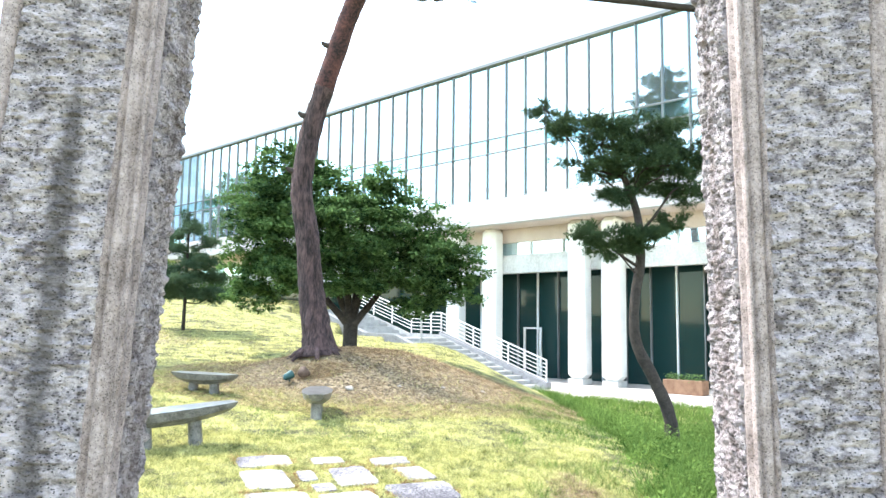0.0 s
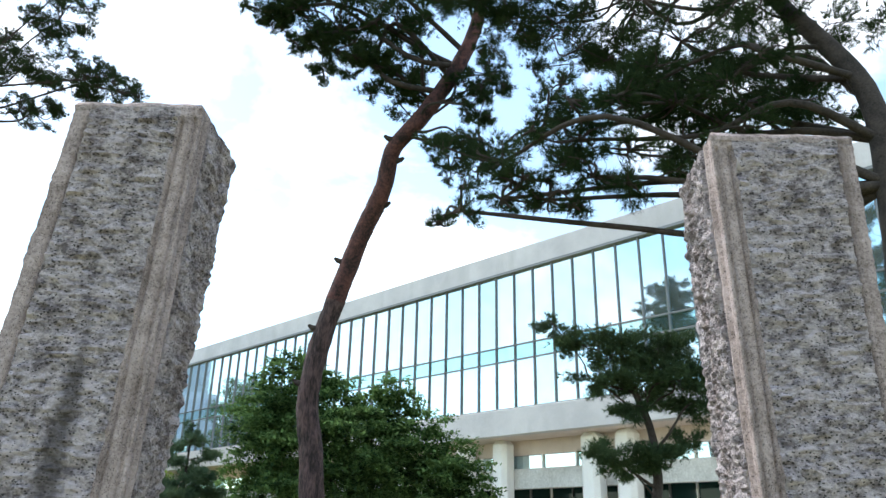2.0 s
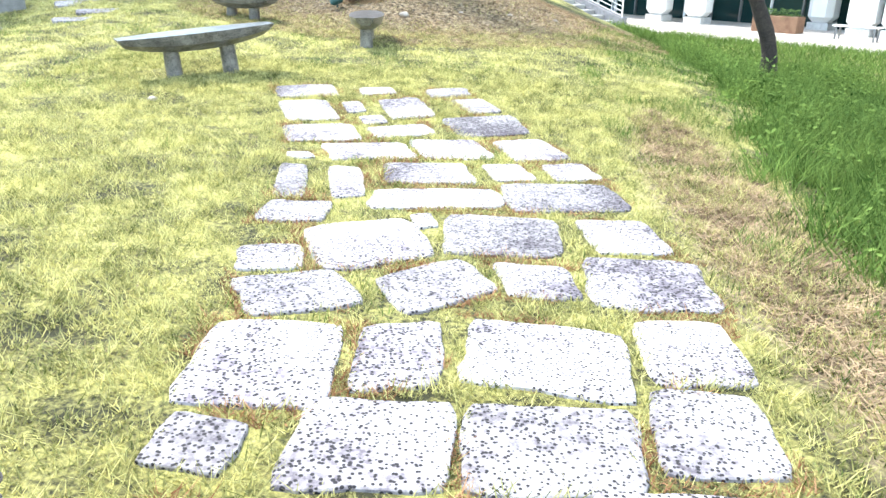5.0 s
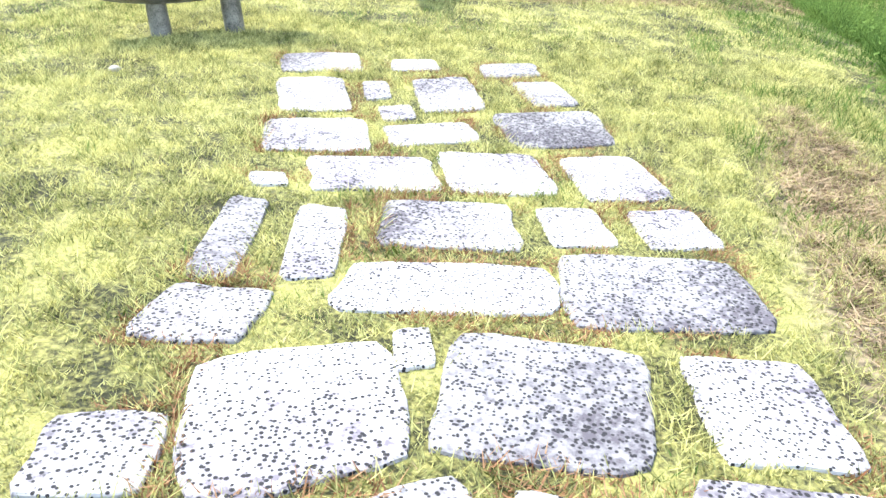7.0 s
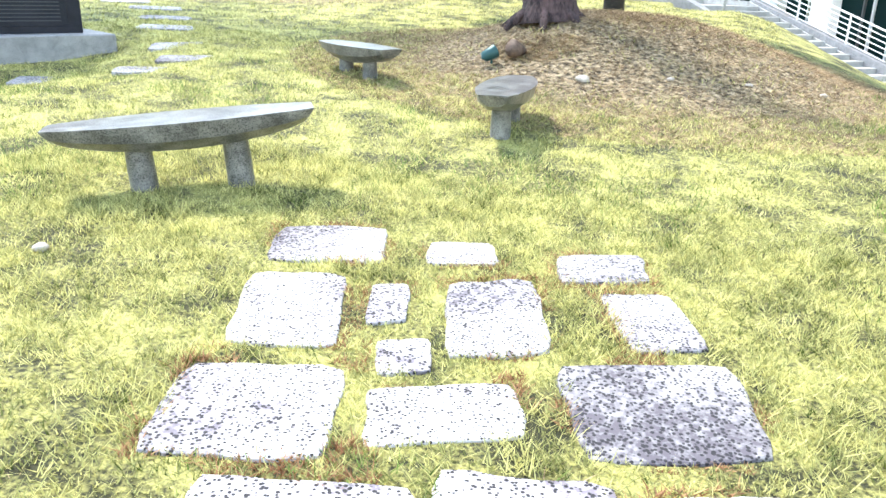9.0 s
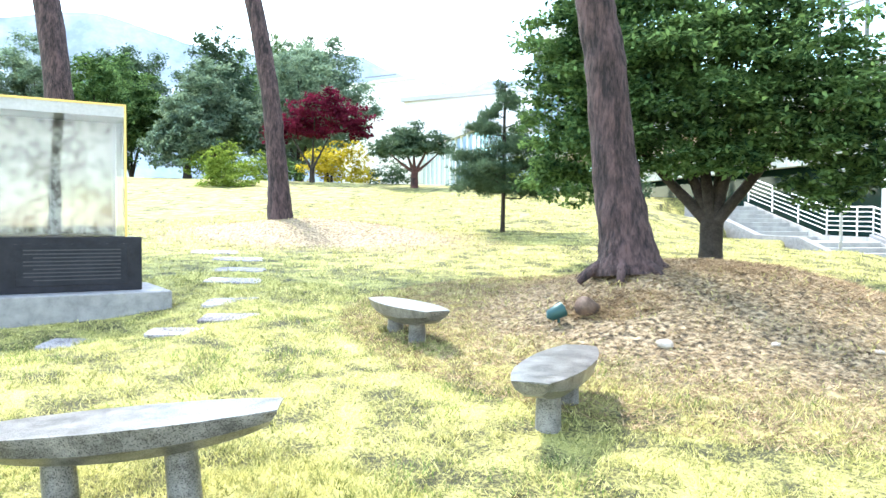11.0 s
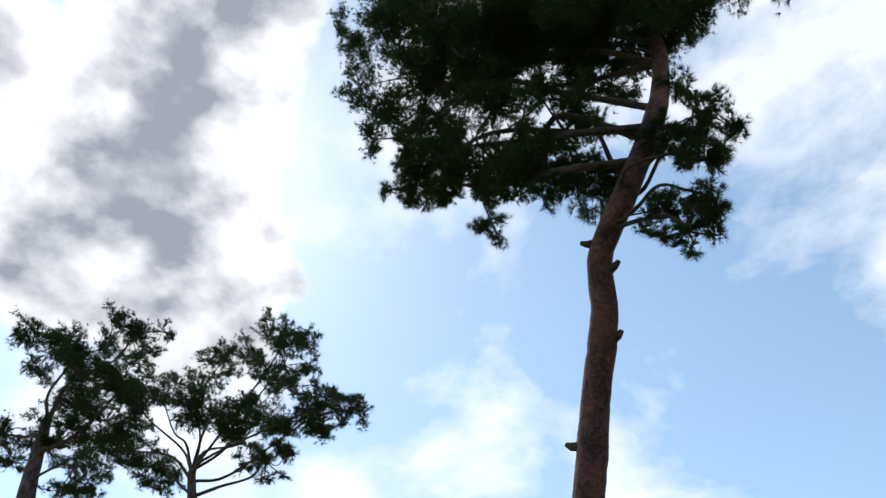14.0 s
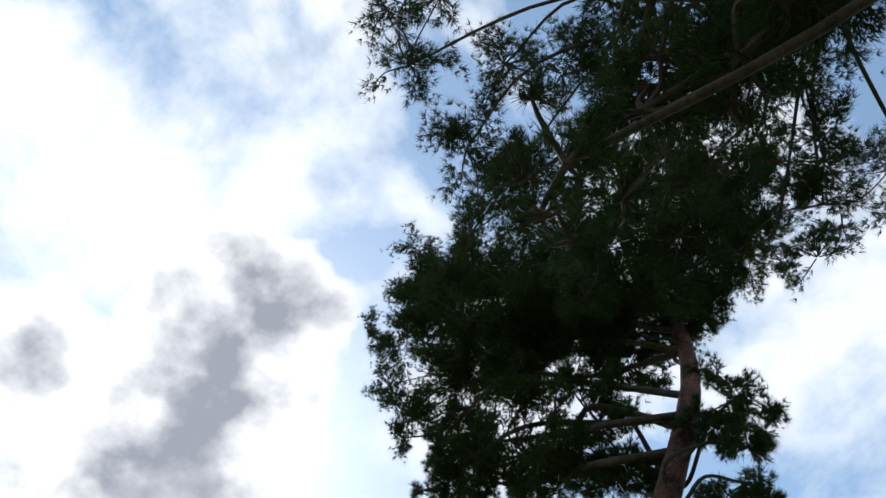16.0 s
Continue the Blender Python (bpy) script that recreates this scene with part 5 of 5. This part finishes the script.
v, t = tube([(0, 0.18, 0.07), (0, 0.0, 0.11), (0, -0.16, 0.15), (0, -0.17, 0.152), (0, -0.02, 0.112)], [0.09, 0.12, 0.14, 0.12, 0.10], 18, 0.05, 8)
mesh_np("pot_body", v, t, M_POT, pot, smooth=True)


def pebble(x, y, r, seed):
    bm = bmesh.new()
    bmesh.ops.create_icosphere(bm, subdivisions=2, radius=r)
    for q in bm.verts:
        q.co *= 1 + 0.35 * noise.noise(q.co / r * 1.3 + Vector((seed, 0, 0)))
        q.co.z *= 0.55
    ob = part("pebble", bm, M_PEBBLE, smooth=True)
    ob.location = (x, y, float(ground_z(x, y)) + r * 0.2)
    tagged(ob, "pale rounded stone lying in the pine litter", "stone", "stones on the mound")


for k, (x, y, r) in enumerate(((-1.23, 13.6, 0.08), (-0.4, 13.9, 0.04), (0.35, 14.2, 0.045), (1.1, 14.6, 0.04), (-2.9, 8.4, 0.04))):
    pebble(x, y, r, k)

# ---- stepping stones ----
path = new("path_stones")
tagged(path, "path of pale pitted granite flagstones set in dry grass", "stone path", kind="structure")


def flag(cx, cy, w, d, rot, skew, seed, taper=1.0):
    """An irregular flagstone with worn edges."""
    n = 28
    top, low = [], []
    bm = bmesh.new()
    gz = float(ground_z(cx, cy)) - 0.013
    w, d = w * 1.10, d * 1.10
    for k in range(n):
        a = 2 * math.pi * (k + 0.5) / n
        ca, sa = math.cos(a), math.sin(a)
        p = 9.0
        r = (abs(ca) ** p + abs(sa) ** p) ** (-1 / p)
        x, y = r * ca * w / 2, r * sa * d / 2
        x *= 1 + (taper - 1) * (y / d)
        x += y * math.tan(radians(-skew))
        wob = 1 + 0.11 * noise.noise(Vector((ca * 1.6 + seed, sa * 1.6, seed))) + 0.02 * noise.noise(Vector((ca * 5, sa * 5, seed)))
        x, y = x * wob, y * wob
        top.append((x, y))
    tilt = (noise.noise(Vector((seed, 1, 1))) * 0.01, noise.noise(Vector((seed, 5, 1))) * 0.01)
    rings = []
    for s, z in ((1.0, -0.06), (1.0, 0.012), (0.988, 0.022), (0.96, 0.0265), (0.6, 0.028)):
        rings.append([bm.verts.new((x * s, y * s, z + x * tilt[0] + y * tilt[1] + (0.003 * noise.noise(Vector((x * 8 + seed, y * 8, 0))) if z > 0.025 else 0))) for x, y in top])
    for r, q in zip(rings, rings[1:]):
        for k in range(n):
            bm.faces.new((r[k], r[(k + 1) % n], q[(k + 1) % n], q[k]))
    bm.faces.new(rings[-1])
    bmesh.ops.recalc_face_normals(bm, faces=list(bm.faces))
    dy = float(ground_z(cx, cy + 0.25) - ground_z(cx, cy - 0.25)) / 0.5
    bm.transform(Matrix.Rotation(math.atan(dy), 4, "X") @ Matrix.Rotation(math.atan(0.045), 4, "Y") @ Matrix.Rotation(radians(rot), 4, "Z"))
    ob = part("flagstone", bm, M_FLAG, path)
    ob.location = (cx, cy, gz)


FAR_ROWS = [
    (-1.66, 9.06, 0.54, 0.40, 23, -2), (-1.01, 9.23, 0.32, 0.24, 23, -2), (-0.32, 9.36, 0.42, 0.29, 28, -12), (-1.50, 8.40, 0.42, 0.58, 21, 2),
    (-1.13, 8.60, 0.16, 0.33, 25, -3), (-0.90, 8.23, 0.20, 0.22, 31, -8), (-0.67, 8.69, 0.39, 0.60, 29, -8), (-0.03, 8.92, 0.30, 0.45, 22, 3)]
MID_ROWS = [
    (-1.23, 7.70, 0.54, 0.53, 21, -1), (-0.63, 7.95, 0.50, 0.31, 30, -7), (0.07, 8.28, 0.62, 0.53, 24, -5), (-1.22, 6.96, 0.16, 0.15, 18, 10),
    (-0.78, 7.22, 0.57, 0.43, 21, -1), (-0.19, 7.45, 0.50, 0.54, 15, 3), (0.41, 7.61, 0.43, 0.58, 27, -9), (-1.13, 6.35, 0.17, 0.68, 8, 3),
    (-0.80, 6.42, 0.20, 0.61, 15, -2), (-0.31, 6.74, 0.55, 0.45, 14, -3), (0.23, 6.89, 0.27, 0.37, 19, -1), (0.67, 7.02, 0.32, 0.38, 18, -5)]
NEAR_ROWS = [
    (-0.21, 6.18, 0.74, 0.34, 16, -12), (0.57, 6.40, 0.69, 0.51, 14, -6), (-0.96, 5.77, 0.34, 0.32, 9, -7), (-0.50, 5.38, 0.56, 0.54, 30, -6),
    (-0.25, 5.76, 0.12, 0.2, 27, -10), (0.19, 5.63, 0.58, 0.55, 5, -4), (0.83, 5.75, 0.38, 0.48, 10, 0), (-0.91, 5.09, 0.28, 0.28, 18, -3),
    (-0.70, 4.74, 0.44, 0.36, 25, 4), (-0.12, 4.92, 0.46, 0.36, 40, -10), (0.33, 5.05, 0.32, 0.34, 1, 10), (0.85, 5.12, 0.53, 0.53, 2, -5)]
FIRST_ROWS = [
    (-0.67, 4.16, 0.46, 0.54, 5, -1), (-0.21, 4.28, 0.30, 0.42, 19, -16), (0.33, 4.35, 0.57, 0.47, -6, 4), (0.89, 4.48, 0.36, 0.45, 8, -8),
    (-0.73, 3.67, 0.24, 0.24, -8, 6), (-0.23, 3.75, 0.44, 0.42, 4, -3), (0.31, 3.80, 0.50, 0.42, 4, -5), (0.83, 3.95, 0.36, 0.44, 4, -8),
    (-0.42, 3.22, 0.5, 0.42, 6, 2), (0.13, 3.28, 0.46, 0.4, 3, -4), (0.66, 3.38, 0.48, 0.46, 2, -3), (-0.1, 2.72, 0.55, 0.44, 5, 3), (0.48, 2.8, 0.5, 0.46, -3, 0)]
for k, row in enumerate(FAR_ROWS + MID_ROWS + NEAR_ROWS + FIRST_ROWS):
    flag(*row, k * 1.37)
for k, (x, y, w) in enumerate(((-9.4, 17.0, 0.8), (-8.3, 15.9, 0.7), (-7.5, 14.95, 0.7), (-6.35, 13.75, 0.6), (-5.65, 13.0, 0.55), (-6.4, 11.76, 0.6), (-5.63, 12.26, 0.5), (-10.6, 17.6, 0.8))):
    flag(x, y, w, w * 0.6, 30, 0, 90 + k * 1.7)

# ---- grass ----
def on_stone(x, y, grow=0.0):
    hit = np.zeros(len(x), bool)
    for cx, cy, w, d, rot, skew in FAR_ROWS + MID_ROWS + NEAR_ROWS + FIRST_ROWS:
        a = radians(rot)
        u, v = (x - cx) * math.cos(a) + (y - cy) * math.sin(a), -(x - cx) * math.sin(a) + (y - cy) * math.cos(a)
        hit |= (np.abs(u + v * math.tan(radians(skew))) < w * 0.53 + grow) & (np.abs(v) < d * 0.53 + grow)
    return hit


def patchy(x, y, f, seed):
    return np.array([noise.noise(Vector((a * f, b * f, seed))) for a, b in zip(x, y)])


def sow(n, x0, x1, y0, y1):
    return rng.uniform(x0, x1, n), rng.uniform(y0, y1, n)


def heights(x, y):
    fx, fy = np.clip(np.searchsorted(gx, x) - 1, 0, len(gx) - 2), np.clip(np.searchsorted(gy, y) - 1, 0, len(gy) - 2)
    u, v = (x - gx[fx]) / (gx[fx + 1] - gx[fx]), (y - gy[fy]) / (gy[fy + 1] - gy[fy])
    return Z[fx, fy] * (1 - u) * (1 - v) + Z[fx + 1, fy] * u * (1 - v) + Z[fx, fy + 1] * (1 - u) * v + Z[fx + 1, fy + 1] * u * v


def lawn(name, n, x0, x1, y0, y1, h0, h1, w, m, label, keep=None, lean=0.8, clump=0.0):
    x, y = sow(n, x0, x1, y0, y1)
    ok = ~on_stone(x, y) & (litter_share(x, y) < rng.uniform(0.25, 1.12, n))
    ok &= ~((np.abs(x) > 0.72) & (np.abs(x) < 1.26) & (y > 2.6) & (y < 3.0))
    if keep is not None:
        ok &= keep(x, y)
    x, y = x[ok], y[ok]
    if clump:
        tuft = patchy(x, y, clump, 31) + 0.6 * patchy(x, y, clump * 2.7, 33)
        ok = tuft > rng.uniform(-0.55, 0.1, len(x))
        x, y = x[ok], y[ok]
    h = rng.uniform(h0, h1, len(x)) * (0.55 + 0.9 * np.clip(0.5 + patchy(x, y, 2.3, 11), 0, 1))
    v, t = blades(x, y, heights(x, y) - 0.004, h, np.full(len(x), w), lean * rng.uniform(0.2, 1.3, len(x)))
    ob = mesh_np(name, v, t, m)
    tagged(ob, label, "grass", kind="stuff")


lawn("lawn_grass", 360000, -4.2, 2.2, 1.4, 10.4, 0.014, 0.058, 0.0062, M_GRASS, "short dry yellow-green lawn grass", None, 1.2, 8.0)
lawn("lawn_grass", 150000, -8.5, 2.4, 8.5, 15.5, 0.015, 0.05, 0.009, M_GRASS, "short dry yellow-green lawn grass", None, 1.1, 6.0)
lawn("lawn_grass", 90000, -17, 1.0, 14, 34, 0.02, 0.06, 0.018, M_GRASS, "short dry yellow-green lawn grass", None, 1.0, 3.5)
lawn("green_tufts", 48000, -7, 2.2, 2.0, 14.5, 0.03, 0.075, 0.006, M_WEED, "fresh green tufts among the dry lawn", lambda x, y: patchy(x, y, 0.9, 6) + 0.5 * patchy(x, y, 3, 8) + 0.55 * np.exp(-((x + 1.6) / 0.9) ** 2 - ((y - 10.5) / 0.45) ** 2) + 0.45 * np.exp(-((x + 0.1) / 0.8) ** 2 - ((y - 9.8) / 0.5) ** 2) + 0.4 * np.exp(-((x + 5.5) / 1.6) ** 2 - ((y - 10.8) / 0.6) ** 2) > 0.30)


lawn("straw_patches", 60000, -6, 2.4, 2.4, 14.5, 0.006, 0.02, 0.006, M_STRAW, "dry straw lying in worn patches of lawn", lambda x, y: patchy(x, y, 1.1, 21) + 0.5 * patchy(x, y, 4, 23) > 0.34, 2.5)


lawn("edge_straw", 200000, -2.1, 1.4, 2.4, 9.8, 0.012, 0.045, 0.007, M_RUST, "rusty dry straw along the edges of the flagstones", lambda x, y: on_stone(x, y, 0.05) & (patchy(x, y, 2.6, 41) > 0.05), 1.6)


def bank(x, y):
    """The weeds begin past a line of bare earth."""
    edge = np.interp(y, [3, 4.8, 5.6, 7.3, 9, 12, 14, 16, 24], [2.05, 1.95, 1.9, 2.1, 2.7, 3.0, 3.0, 2.9, 3.6])
    return x > edge + 0.45 * patchy(x, y, 1.1, 4) + 0.3 * patchy(x, y, 3.7, 14)


lawn("weeds", 110000, 1.4, 6.5, 3.4, 17, 0.09, 0.30, 0.011, M_WEED, "lush green weeds on the bank", bank, 0.9, 1.4)
lawn("green_tufts", 26000, 1.1, 3.6, 3.4, 16, 0.03, 0.1, 0.008, M_WEED, "fresh green tufts among the dry lawn", lambda x, y: patchy(x, y, 1.3, 5) + 0.35 * (x - 1.6) > 0.12)
# broad-leaved clumps among the weeds
wx, wy = sow(620, 1.9, 6.2, 3.6, 16)
ok = bank(wx, wy)
wx, wy = wx[ok], wy[ok]
wz = heights(wx, wy)
spread = rng.uniform(0.05, 0.2, len(wx))
kk = np.repeat(np.arange(len(wx)), 70)
cc = np.stack([wx[kk], wy[kk], wz[kk] + 0.02], 1) + np.abs(rng.normal(size=(len(kk), 3))) * np.array([0, 0, 1.0]) * spread[kk][:, None] * 0.9 + rng.normal(size=(len(kk), 3)) * np.array([1, 1, 0.0]) * spread[kk][:, None] * 0.8
v, t = leaves(cc, 0.055, 0.1)
tagged(mesh_np("leafy_weeds", v, t, M_WEED), "leafy green weeds growing on the bank", "weeds", kind="stuff")
lawn("weeds", 30000, 2.5, 9.5, 15, 28, 0.08, 0.24, 0.016, M_WEED, "lush green weeds on the bank", bank, 0.9)


def litter(n, cx, cy, rx, ry, share):
    a, r = rng.uniform(0, 2 * np.pi, n), 1.25 * rng.uniform(0, 1, n) ** 0.62
    x, y = cx + rx * r * np.cos(a), cy + ry * r * np.sin(a)
    h = rng.uniform(0.006, 0.045, n)
    v, t = blades(x, y, heights(x, y), h, np.full(n, 0.011), 4.0 * rng.uniform(0.4, 1.4, n))
    tagged(mesh_np("pine_litter", v, t, M_STRAW), "brown fallen pine needles", "litter", kind="stuff")


litter(85000, -1.0, 15.6, 3.4, 3.1, 1)
litter(9000, -11.2, 21.3, 4.0, 2.3, 1)
litter(15000, 1.62, 6.3, 0.3, 2.4, 1)
litter(2500, -1.9, 14.35, 0.45, 0.3, 1)
